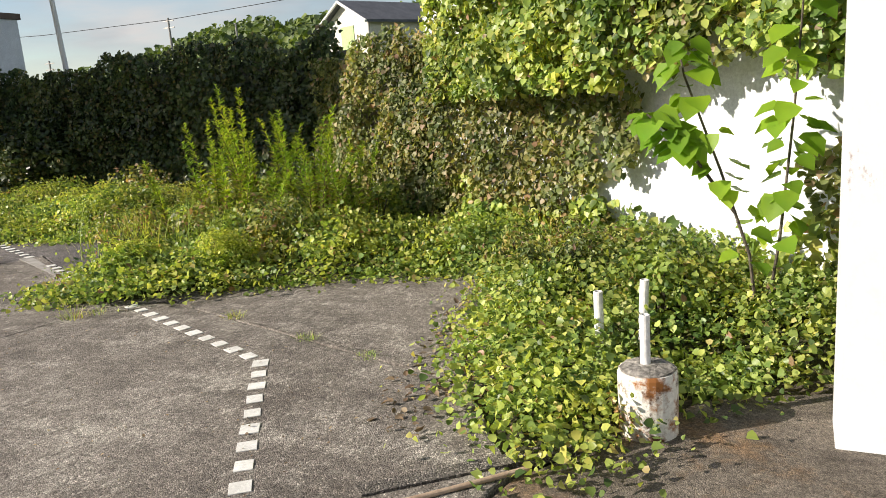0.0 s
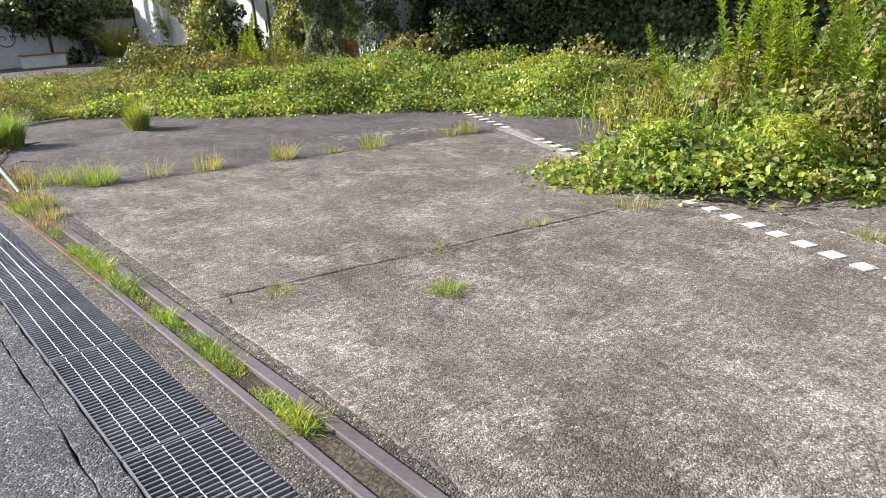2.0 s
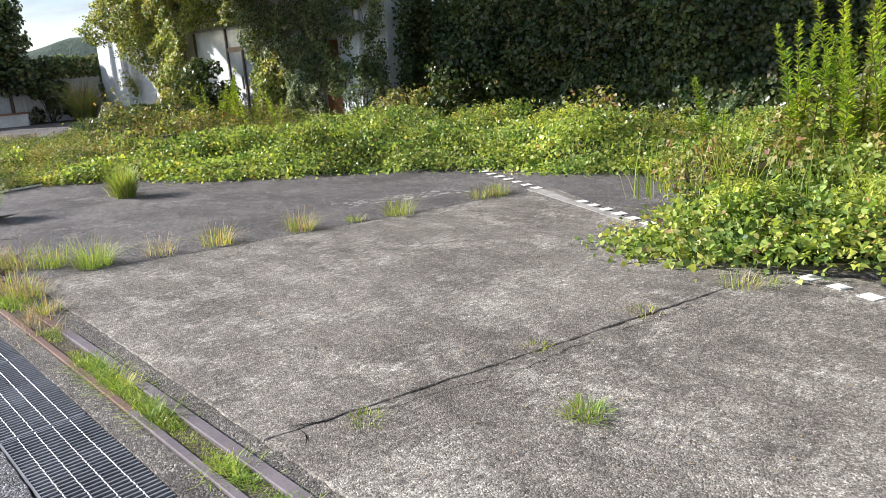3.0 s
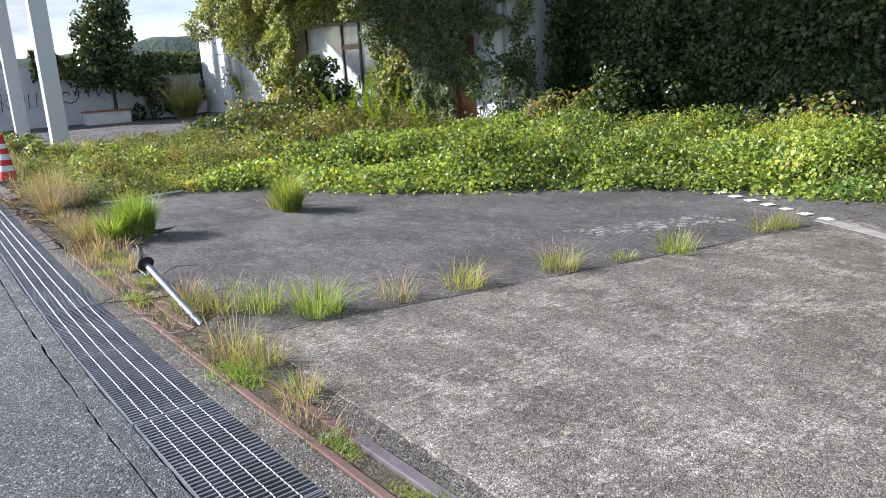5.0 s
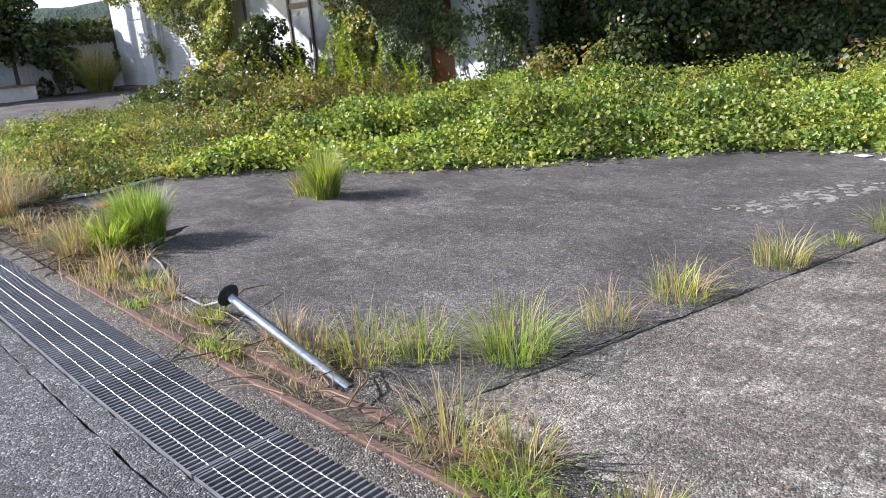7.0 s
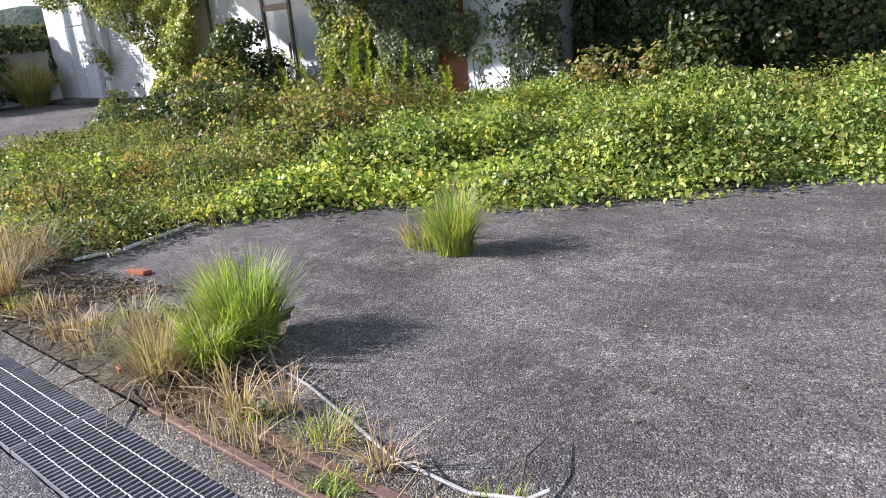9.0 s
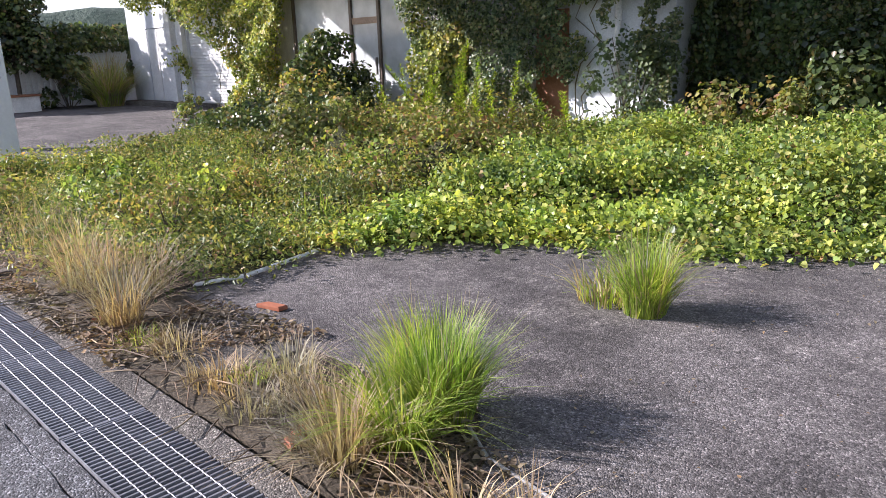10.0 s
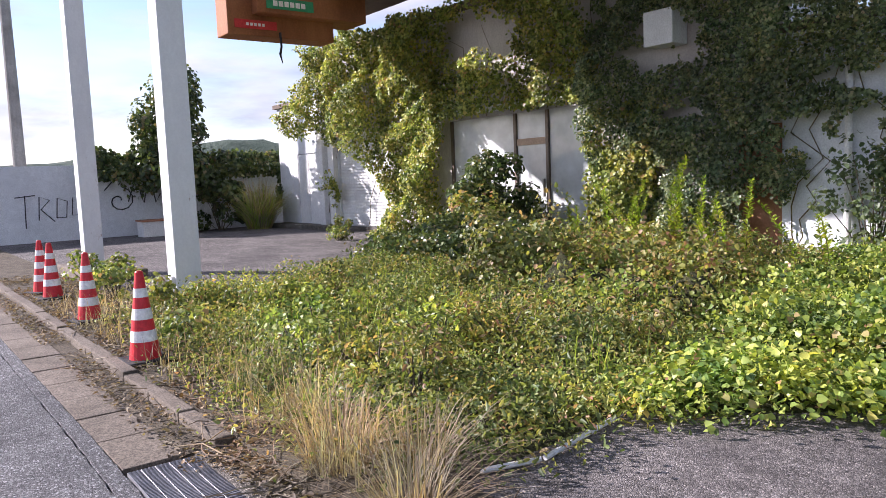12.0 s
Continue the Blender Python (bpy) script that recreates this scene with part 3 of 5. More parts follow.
def crown(bm_name, centres, n, size, mat, r, parent, width=1.0):
    """Leaves in clumps round given centres (x, y, z, radius)."""
    c = np.array(centres, float)
    pick = r.integers(0, len(c), n)
    d = unit(r.normal(size=(n, 3)))
    rad = c[pick, 3] * (0.55 + 0.45 * r.random(n) ** 0.5)
    P = c[pick, :3] + d * rad[:, None]
    return foliage(bm_name, P, d + np.array([0, 0, 0.4]), size * r.uniform(0.6, 1.3, n), mat, r, parent, spread=0.5, hang=0.4, width=width)


def shrub(name, at, radius, height, n, size, mat, label, seed, category="shrub", clumps=14, width=1.0):
    r = np.random.default_rng(seed)
    ob = empty_thing(name, label, category, at)
    cs = []
    for i in range(clumps):
        bm = bmesh.new()
        a, q = r.random() * 6.283, r.random() ** 0.5
        z = height * r.uniform(0.15, 0.86)
        shrink = math.sqrt(max(0.15, 1 - (z / height) ** 2))
        x, y = radius * q * shrink * math.cos(a), radius * q * shrink * math.sin(a)
        cs.append((x, y, z, radius * r.uniform(0.25, 0.42)))
        tube(bm, [(x * 0.1, y * 0.1, -0.03), (x * 0.5, y * 0.5, z * 0.55), (x, y, z)], [0.012, 0.008, 0.004], 5)
        part("branch", bm, BARK, ob)
    crown("foliage", cs, n, size, mat, r, ob, width)
    return ob

# ---- ground and hills ----


def hill_z(x, y):
    """Terrain behind the lot: terrace, then a wooded ridge."""
    s = np.clip((y - 11.6) / 3, 0, 1)
    z = -0.06 + 1.9 * s * (x > -16) + np.clip(y - 14, 0, 200) * 0.055
    ridge = np.clip((y - 60) / 70, 0, 1)
    ridge = ridge * ridge * (3 - 2 * ridge)
    az = x / np.maximum(y, 1)
    shape = np.clip((az + 1.15) / 0.25, 0, 1)
    z = z + ridge * (shape * 7.5 + 3.0 * vnoise(x, y, 0.03) + 1.8 * vnoise(x, y, 0.09)) * np.clip((y - 20) / 40, 0, 1)
    return z


def grid(name, xs, ys, zf, mat):
    X, Y = np.meshgrid(xs, ys, indexing="ij")
    ni, nj = X.shape
    Z = zf(X.ravel(), Y.ravel())
    a = (np.arange(ni - 1)[:, None] * nj + np.arange(nj - 1)[None, :]).ravel()
    me = raw_mesh(name, np.stack([X.ravel(), Y.ravel(), Z], 1), np.full(len(a), 4), np.stack([a, a + nj, a + nj + 1, a + 1], 1).ravel(), mat)
    me.polygons.foreach_set("use_smooth", np.ones(len(a), bool))
    return new(name, me)


tagged(box("ground", -900, 900, -900, 900, -0.6, -0.3, GROUND), "wide rough earth ground below everything", "ground", kind="structure")
tagged(box("ground_lot", -60, 60, -0.1 + 1.13, 14, -0.3, -0.045, SOIL), "dark earth between and beside the old concrete slabs", "ground", kind="structure")
tagged(grid("ground_slope", np.concatenate((np.arange(-200, -40, 5.0), np.arange(-40, 30, 1.5), np.arange(30, 90, 5.0))), np.concatenate((np.arange(11.9, 20, 0.8), np.arange(20, 180, 4.0))), hill_z, HILLG), "green overgrown slope rising to a wooded ridge", "hill", kind="structure")


def far_ridge(name, cx, cy, length, width, height, turn, seed):
    r = np.random.default_rng(seed)
    u, v = np.linspace(-1, 1, 60), np.linspace(-1, 1, 14)
    U, V = np.meshgrid(u, v, indexing="ij")
    Z = height * np.maximum(0, 1 - V * V) * np.maximum(0, 1 - U * U) ** 0.6 * (0.55 + 0.6 * vnoise(U * 3 + seed, V, 1.5) + 0.14 * vnoise(U * 20, V * 5 + seed, 1.0)) - 1
    c, s = math.cos(turn), math.sin(turn)
    X, Y = cx + U * length * c - V * width * s, cy + U * length * s + V * width * c
    a = (np.arange(59)[:, None] * 14 + np.arange(13)[None, :]).ravel()
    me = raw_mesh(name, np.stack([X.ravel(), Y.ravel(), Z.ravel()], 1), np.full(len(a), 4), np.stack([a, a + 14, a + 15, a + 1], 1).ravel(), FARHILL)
    return tagged(new(name, me), "low distant wooded hills under the sky", "hill", kind="structure")


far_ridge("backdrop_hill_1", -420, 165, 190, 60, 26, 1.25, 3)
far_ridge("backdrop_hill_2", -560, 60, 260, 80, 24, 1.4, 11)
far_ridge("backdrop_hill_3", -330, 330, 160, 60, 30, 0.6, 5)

# woods on the ridge
r = np.random.default_rng(21)
n = 34000
wx, wy = r.uniform(-150, 20, n), r.uniform(62, 135, n)
wz = hill_z(wx, wy) + r.uniform(0.0, 1.0, n) * 3.4 * (0.3 + vnoise(wx, wy, 0.25))
woods = empty_thing("far_woods", "dense green broadleaf woods covering the hill", "woods", (-60, 95, 0), kind="stuff")
foliage("leaves", np.stack([wx + 60, wy - 95, wz], 1), np.tile([0, -0.7, 0.7], (n, 1)), 1.15 * r.uniform(0.5, 1.3, n), WOODS, r, woods, spread=0.7)

# ---- road side: asphalt, drain, rails ----
BOW = ((-60, 0.05), (-16.3, 0.05), (-14, 0.005), (-12.8, -0.012), (-11, -0.04), (-9.6, -0.045), (-7.7, 0.008), (-4.7, 0.052), (-3, 0.06), (30, 0.06))


def bow(x):
    """The drain and its rails are not quite straight: sideways shift at x."""
    xs, ds = zip(*BOW)
    return float(np.mean([np.interp(x + e, xs, ds) for e in (-0.8, -0.4, 0, 0.4, 0.8)]))


def strip(name, x0, x1, y0, y1, z0, z1, mat, parent=None, label="", jitter=0.0, chamfer=0.004, step=0.25):
    """A long bar that follows the drain."""
    n_ = max(2, int((x1 - x0) / step))
    xs = [x0 + (x1 - x0) * i / n_ for i in range(n_ + 1)]
    bm = bmesh.new()
    rows = []
    for x in xs:
        e0, e1 = (random.uniform(-jitter, jitter) for _ in range(2))
        a_, b_ = y0 + bow(x) + e0, y1 + bow(x) + e1
        rows.append([bm.verts.new(p) for p in ((x, a_, z0), (x, a_, z1 - chamfer), (x, a_ + chamfer, z1), (x, b_ - chamfer, z1), (x, b_, z1 - chamfer), (x, b_, z0))])
    for p, q in zip(rows, rows[1:]):
        for i in range(6):
            bm.faces.new((p[i], q[i], q[(i + 1) % 6], p[(i + 1) % 6]))
    bm.faces.new(rows[0])
    bm.faces.new(rows[-1][::-1])
    return part(name, bm, mat, parent, label)


road = empty_thing("road", "worn grey asphalt roadside with cracks", "road", kind="structure")
for x1, x0 in ((-2.4, 8.0), (-9.16, -2.405), (-16.42, -9.165), (-40, -16.425)):
    strip("asphalt_slab", x1, x0, -9, 0.256, -0.3, 0.0, ASPHALT, road, "", 0.007, 0.006, 0.07)
    strip("edge_strip", x1, x0, 0.259, 0.352, -0.3, -0.002, ASPHALT, road, "", 0.005, 0.004, 0.07)

drain = empty_thing("drain_channel", "concrete drain trough under the steel grating", "drain", kind="structure")
strip("trough_floor", -16.25, 8, 0.353, 0.74, -0.3, -0.26, STRIP, drain)
strip("trough_side", -16.25, 8, 0.3535, 0.37, -0.26, -0.03, STRIP, drain)
strip("trough_side", -16.25, 8, 0.68, 0.7045, -0.26, -0.03, STRIP, drain)
strip("strip", -16.3, 8, 0.705, 0.819, -0.3, 0.0, STRIP, drain, "rough concrete strip beside the grating", 0.002)
strip("dirt_bed", -12.5, 8, 0.859, 0.954, -0.3, -0.004, SOIL, drain, "dirt-filled slot between the rails")
strip("slab_border", -12.4, 8, 1.009, 1.2, -0.19, -0.008, STRIP, drain)
rails = empty_thing("gate_rail", "pair of rusted steel rails set in the concrete", "rail")
strip("rail", -6.5, 8, 0.82, 0.858, -0.2, 0.012, RAIL, rails)
strip("rail", -12.5, -6.505, 0.82, 0.858, -0.2, 0.011, RUSTRAIL, rails, "reddish rusted length of rail")
strip("rail", -7.9, 8, 0.955, 1.008, -0.2, 0.014, RAIL, rails)
strip("rail", -12.4, -7.92, 0.958, 1.006, -0.2, 0.003, RUSTRAIL, rails)

# drain gratings, one panel about a metre long
bm = bmesh.new()
add_box(bm, -0.0042, 0.0042, -0.164, 0.170, -0.028, 0.004)
me_bar = bpy.data.meshes.new("bearing_bar")
bm.to_mesh(me_bar)
bm.free()
me_bar.materials.append(GRATE)
bm = bmesh.new()
tube(bm, [(-0.494 + 0.988 * i / 66, 0.0008 * math.sin(i * 1.3), 0.0045) for i in range(67)], [0.0042 if i % 2 else 0.001 for i in range(67)], 5)
me_rod = bpy.data.meshes.new("cross_rod")
bm.to_mesh(me_rod)
bm.free()
me_rod.materials.append(ROD)
bm = bmesh.new()
add_box(bm, -0.496, 0.496, -0.0025, 0.0025, -0.028, 0.006)
me_side = bpy.data.meshes.new("side_bar")
bm.to_mesh(me_side)
bm.free()
me_side.materials.append(ROD)
bm = bmesh.new()
add_box(bm, -0.003, 0.003, -0.164, 0.164, -0.028, 0.006)
me_end = bpy.data.meshes.new("end_bar")
bm.to_mesh(me_end)
bm.free()
me_end.materials.append(GRATE)
grate = empty_thing("drain_grate", "dark steel bar grating panel over the drain", "drain grate", (0, 0, 0), "drain gratings in a row")
for i in range(34):
    under(new("bearing_bar", me_bar), grate).location = (-0.481 + 0.962 * i / 33, 0, 0)
for y in (-0.105, -0.04, 0.028, 0.098):
    under(new("cross_rod", me_rod), grate).location = (0, y, 0)
under(new("side_bar", me_side), grate).location = (0, -0.167, 0)
for x in (-0.494, 0.494):
    under(new("end_bar", me_end), grate).location = (x, 0, 0)
GY = 0.528


def lay(x):
    return pose(x, GY + bow(x), 0.0, 0, 0, math.degrees(math.atan(bow(x + 0.5) - bow(x - 0.5))))


grate.matrix_basis = lay(-15.18)
for i in range(1, 18):
    copy_thing(grate, lay(-15.18 + 1.004 * i))
half = copy_thing(grate, lay(-15.96))
half.scale = (0.55, 1, 1)

# ---- concrete lot: slabs ----
lot = empty_thing("pavement_lot", "old stained concrete lot slabs with weedy joints", "pavement", kind="structure")


def ragged(outline, step=0.06, jitter=0.008):
    """An outline with worn, uneven edges."""
    res = []
    for (x0, y0), (x1, y1) in zip(outline, outline[1:] + outline[:1]):
        n_ = max(1, min(110, int(math.hypot(x1 - x0, y1 - y0) / step)))
        for i in range(n_):
            q = i / n_
            e = jitter if i else 0
            res.append((x0 + (x1 - x0) * q + random.uniform(-e, e), y0 + (y1 - y0) * q + random.uniform(-e, e)))
    return res


def slab(outline, mat, z=0.0):
    bm = bmesh.new()
    prism(bm, ragged(outline), -0.2, z, 0.005)
    return part("slab", bm, mat, lot)


J1 = lambda y: -5.83 + 0.18 * (y - 1.13)      # joint lines, x for a y
J2 = lambda y: -9.33 + 0.21 * (y - 1.13)
J3 = lambda y: -13.0 + 0.10 * (y - 1.13)
G = 0.005
slab([(-12.2, 1.133), (J2(1.13) - G, 1.133), (J2(7.5) - G, 7.5), (J3(7.5) + G, 7.5), (J3(1.9) + G, 1.9)], DARKCON, -0.004)
slab([(J2(1.13) + G, 1.133), (J1(1.13) - G, 1.133), (J1(4.25) - G, 4.25), (J2(5.85) + G, 5.85)], CONCRETE)
slab([(J2(5.87) + G, 5.87), (J1(4.27) - G, 4.27), (-4.7, 4.6), (-4.7, 7.5), (J2(7.5) + G, 7.5)], DARKCON)
slab([(J1(1.13) + G, 1.133), (-1.35, 1.133), (-1.05, 2.6), (-1.6, 3.42), (-4.75, 4.44), (J1(4.25) + G, 4.25)], CONCRETE, 0.001)
slab([(-4.74, 4.46), (-1.58, 3.44), (-0.8, 3.9), (-1.0, 6.0), (-4.69, 7.4)], CONCRETE, -0.003)
slab([(-1.33, 1.133), (7, 1.133), (7, 6.5), (-0.4, 3.6), (-0.75, 3.0), (-1.03, 2.6)], STAINCON, -0.012)
slab([(-15.05, 1.55), (J3(1.9) - G, 1.55), (J3(7.5) - G, 7.5), (-15.4, 7.5), (-15.2, 2.75)], DARKCON, -0.008)
slab([(-50, 1.6), (-20.4, 1.6), (-20.4, 10.2), (-50, 10.2)], DARKCON, -0.01)

# painted squares marking the bay
dash = bmesh.new()
prism(dash, [(-0.055, -0.048), (0.055, -0.048), (0.055, 0.048), (-0.055, 0.048)], 0.0, 0.0045, 0.001)
d0 = part("painted_square", dash, PAINT, lot, "white painted square")


def dashes(a, b, n, first=0):
    a, b = Vector(a), Vector(b)
    t = math.atan2(b.y - a.y, b.x - a.x)
    for i in range(first, n):
        p = a.lerp(b, i / (n - 1))
        o = d0.copy()
        scene.collection.objects.link(o)
        o.location, o.rotation_euler = (p.x, p.y, 0.0015), (0, 0, t + random.uniform(-0.06, 0.06))
        o.scale = (random.uniform(0.85, 1.05), random.uniform(0.85, 1.1), 1)


d0.location, d0.rotation_euler = (-1.84, 1.81, 0.0015), (0, 0, 2.19)
dashes((-1.97, 1.99, 0), (-3.0, 3.41, 0), 10)
dashes((-3.17, 3.50, 0), (-5.06, 4.27, 0), 11)
dashes((-6.6, 4.98, 0), (-7.6, 5.42, 0), 6)
dashes((-8.45, 5.76, 0), (-10.0, 6.4, 0), 8)
bm = bmesh.new()
prism(bm, [(-8.5, 5.66), (-6.75, 4.92), (-6.73, 4.97), (-8.48, 5.80)], -0.01, 0.004, 0.001)
part("faded_line", bm, FADED, lot, "faded worn paint line")
bm = bmesh.new()
prism(bm, [(-1.62, 2.30), (-1.55, 2.24), (-0.72, 2.96), (-0.78, 3.03)], -0.02, 0.014, 0.004)
part("kerb_edge", bm, STRIP, lot, "low worn concrete edging")



def crack(x0, y0, x1, y1, width, seed):
    """A jagged hairline crack packed with dirt."""
    q = random.Random(seed)
    n_ = max(5, int(math.hypot(x1 - x0, y1 - y0) / 0.05))
    nx, ny = -(y1 - y0), x1 - x0
    d_ = math.hypot(nx, ny)
    off, left, right = 0.0, [], []
    for i in range(n_ + 1):
        u = i / n_
        off = 0.75 * off + q.uniform(-0.02, 0.02)
        w_ = 0.5 * width * q.uniform(0.15, 1.0) * min(1, 8 * u + 0.2, 8 * (1 - u) + 0.2)
        cx, cy = x0 + (x1 - x0) * u + nx / d_ * off, y0 + (y1 - y0) * u + ny / d_ * off
        left.append((cx - nx / d_ * w_, cy - ny / d_ * w_))
        right.append((cx + nx / d_ * w_, cy + ny / d_ * w_))
    bm = bmesh.new()
    a_, b_ = ([bm.verts.new((*p, 0.0042)) for p in side] for side in (left, right))
    for i in range(n_):
        bm.faces.new((a_[i], b_[i], b_[i + 1], a_[i + 1]))
    bmesh.ops.solidify(bm, geom=bm.faces[:], thickness=0.003)
    return part("crack", bm, UNDER, lot, "dirt-filled crack in the slab")


for i, (x0, y0, x1, y1, w) in enumerate(((-8.94, 2.36, -9.06, 1.5, 0.004), (-7.15, 4.3, -6.2, 4.15, 0.005), (-5.83, 1.2, -5.5, 2.2, 0.008), (-5.55, 2.1, -5.3, 3.6, 0.007), (-4.2, 4.3, -1.7, 3.55, 0.006), (-9.33, 1.3, -8.95, 3.0, 0.009), (-8.95, 3.0, -8.5, 4.9, 0.008), (-5.85, 1.28, -5.62, 1.2, 0.006))):
    crack(x0, y0, x1, y1, w, 60 + i)
q = random.Random(12)
for i in range(70):
    u = q.random()
    cx, cy, sx, sy = -9.6 + 0.55 * u + q.uniform(-0.22, 0.1), 4.1 + 1.25 * u, q.uniform(0.008, 0.045), q.uniform(0.01, 0.06)
    bm = bmesh.new()
    prism(bm, [(cx + sx * q.uniform(0.25, 1.2) * math.cos(k * 0.57), cy + sy * q.uniform(0.25, 1.2) * math.sin(k * 0.57)) for k in range(11)], -0.02, -0.0025 + 0.00004 * i)
    part("worn_mark", bm, FADED, lot, "pale worn mark on the slab")

# ---- paving strip and kerb further on ----
path = empty_thing("pavement_strip", "row of weathered concrete paving blocks", "pavement", kind="structure")
random.seed(4)
x = -16.33
while x > -31:
    w = 0.52
    box("paving_block", x - w + 0.012, x, 0.404, 0.70, -0.25, -0.002 + random.uniform(-0.006, 0.006), PAVER, path, 0.006)
    x -= w
box("dirt_bed", -32, -16.33, 0.704, 0.86, -0.3, -0.012, SOIL, path)
kerb = empty_thing("kerb", "weathered concrete kerb stones half buried in leaves", "kerb", kind="structure")
x = -16.3
while x > -31:
    box("kerb_stone", x - 0.59, x, 0.862, 0.965, -0.25, 0.055 + random.uniform(-0.015, 0.01), PAVER, kerb, 0.012)
    x -= 0.6

# ---- pillars ----


def pillar(x, y, w, h, label, turn=0.0, conduit=True):
    ob = empty_thing("canopy_pillar", label, "pillar", (x, y, 0), "white steel pillars")
    ob.rotation_euler = (0, 0, turn)
    box("shaft", -w / 2, w / 2, -w / 2, w / 2, -0.05, h, PILLAR, ob, 0.012)
    if conduit:
        box("junction_box", -0.05 + 0.05, 0.05 + 0.05, -w / 2 - 0.04, -w / 2, 0.27, 0.35, PILLAR, ob, 0.006)
        bm = bmesh.new()
        tube(bm, [(0.05, -w / 2 - 0.02, 0.27), (0.05, -w / 2 - 0.02, -0.02)], 0.012, 8)
        part("conduit", bm, ALU, ob)
    return ob


pillar(-21.25, 2.38, 0.30, 5.6, "white square steel pillar with flaking rust spots", 0.0)
pillar(-25.85, 2.38, 0.29, 5.6, "white square steel pillar with rusty edges", 0.0, False)
pillar(0.30, 3.37, 0.30, 5.6, "white steel pillar with rust stains at its foot", 0.0, False)
island = box("pump_island", -26.6, -24.4, 1.95, 2.85, -0.1, 0.14, PAVER, None, 0.03)
tagged(island, "low concrete island with weeds round it", "kerb island")

# ---- back wall of the lot and diagonal wall ----


def plan_wall(name, a, b, z0, z1, thick, mat, label):
    a, b = Vector((*a, 0)), Vector((*b, 0))
    t = (b - a).normalized()
    nn = Vector((-t.y, t.x, 0)) * thick
    bm = bmesh.new()
    o = [a, b, b + nn, a + nn]
    prism(bm, [(p.x, p.y) for p in o], z0, z1, 0.01)
    return tagged(part(name, bm, mat), label, "wall", kind="structure")


plan_wall("wall_back", (-16.6, 10.9), (-6.2, 9.9), -0.1, 2.35, 0.2, BLOCKW, "grey block wall hidden under dark climbing vines")
plan_wall("wall_diagonal", (-6.5, 9.8), (-4.1, 8.25), -0.1, 2.2, 0.2, BLOCKW, "grey wall hidden under browning vines")
plan_wall("wall_white", (-4.1, 8.25), (3.0, 3.3), -0.1, 3.6, 0.2, WALLW, "white painted wall half hidden by climbing vines")

# ---- shop building ----
shop = empty_thing("shop_building", "abandoned white roadside shop overgrown with vines", "building", (-25, 10, 0))
OX, OY = -25.0, 10.0


def sbox(name, x0, x1, y0, y1, z0, z1, mat, bevel=0.0, label="", parent=None):
    return box(name, x0 - OX, x1 - OX, y0 - OY, y1 - OY, z0, z1, mat, parent or shop, bevel, label)


H = 4.9
# front wall round its openings
sbox("wall", -34.6, -33.35, 10.0, 10.2, -0.1, 3.7, WALLW)
sbox("wall", -33.35, -31.95, 10.0, 10.2, 2.22, 3.7, WALLW)
sbox("wall", -31.95, -30.85, 10.0, 10.2, -0.1, H, WALLW)
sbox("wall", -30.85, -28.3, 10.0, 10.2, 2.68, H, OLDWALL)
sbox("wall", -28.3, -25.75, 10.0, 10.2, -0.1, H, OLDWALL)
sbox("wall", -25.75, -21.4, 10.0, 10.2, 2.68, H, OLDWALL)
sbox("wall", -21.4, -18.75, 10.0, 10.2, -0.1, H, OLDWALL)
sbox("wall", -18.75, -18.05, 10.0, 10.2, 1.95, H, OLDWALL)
sbox("wall", -18.05, -16.2, 10.0, 10.2, -0.1, 3.2, WALLW)
sbox("wall", -34.6, -34.4, 10.2, 16, -0.1, 3.7, WALLW)
sbox("wall", -16.4, -16.2, 10.2, 10.75, -0.1, 3.2, WALLW)
sbox("wall", -18.05, -16.2, 10.75, 10.95, -0.1, 3.2, WALLW)
sbox("wall", -18.25, -18.05, 10.2, 11.6, -0.1, H, WALLW)
sbox("wall", -22.2, -18.05, 11.6, 11.8, -0.1, H, WALLW)
sbox("wall", -22.4, -22.2, 11.6, 16, -0.1, H, WALLW)
sbox("wall", -34.6, -22.2, 16, 16.2, -0.1, H, WALLW)
sbox("roof", -34.7, -31.8, 9.9, 16.2, 3.7, 3.82, SOFFIT)
sbox("roof", -32.0, -22.15, 9.9, 16.3, H, H + 0.18, SOFFIT)
sbox("roof", -22.15, -18.0, 9.9, 11.9, H, H + 0.18, SOFFIT)
sbox("roof", -18.04, -16.1, 9.9, 11.0, 3.2, 3.32, SOFFIT)
sbox("floor_slab", -34.4, -22.4, 10.0, 16, -0.1, 0.1, STRIP)
sbox("partition", -28.1, -22.4, 13.4, 13.5, 0.1, 3.0, INSIDE)
sbox("ceiling_panel", -28.1, -22.4, 10.2, 13.4, 2.9, 3.0, INSIDE)
sbox("pilaster", -31.75, -31.45, 9.82, 10.0, 0.0, H, WHITE, 0.01)
sbox("pilaster", -31.2, -30.9, 9.86, 10.0, 0.0, 2.9, WHITE, 0.01)
sbox("step", -34.3, -30.9, 9.5, 10.0, -0.05, 0.12, STRIP, 0.01)
# double steel door
door = sbox("door", -33.33, -31.97, 10.03, 10.08, 0.1, 2.21, WHITE, 0.004, "pale weathered steel double door")
for x0, x1 in ((-33.3, -32.68), (-32.64, -32.0)):
    box("leaf", x0 - OX, x1 - OX, 10.0 - OY, 10.03 - OY, 0.12, 2.18, WHITE, door, 0.006)
bm = bmesh.new()
tube(bm, [(-32.72 - OX, -0.04, 1.0), (-32.72 - OX, -0.04, 1.15)], 0.012, 8)
part("handle", bm, ALU, door)
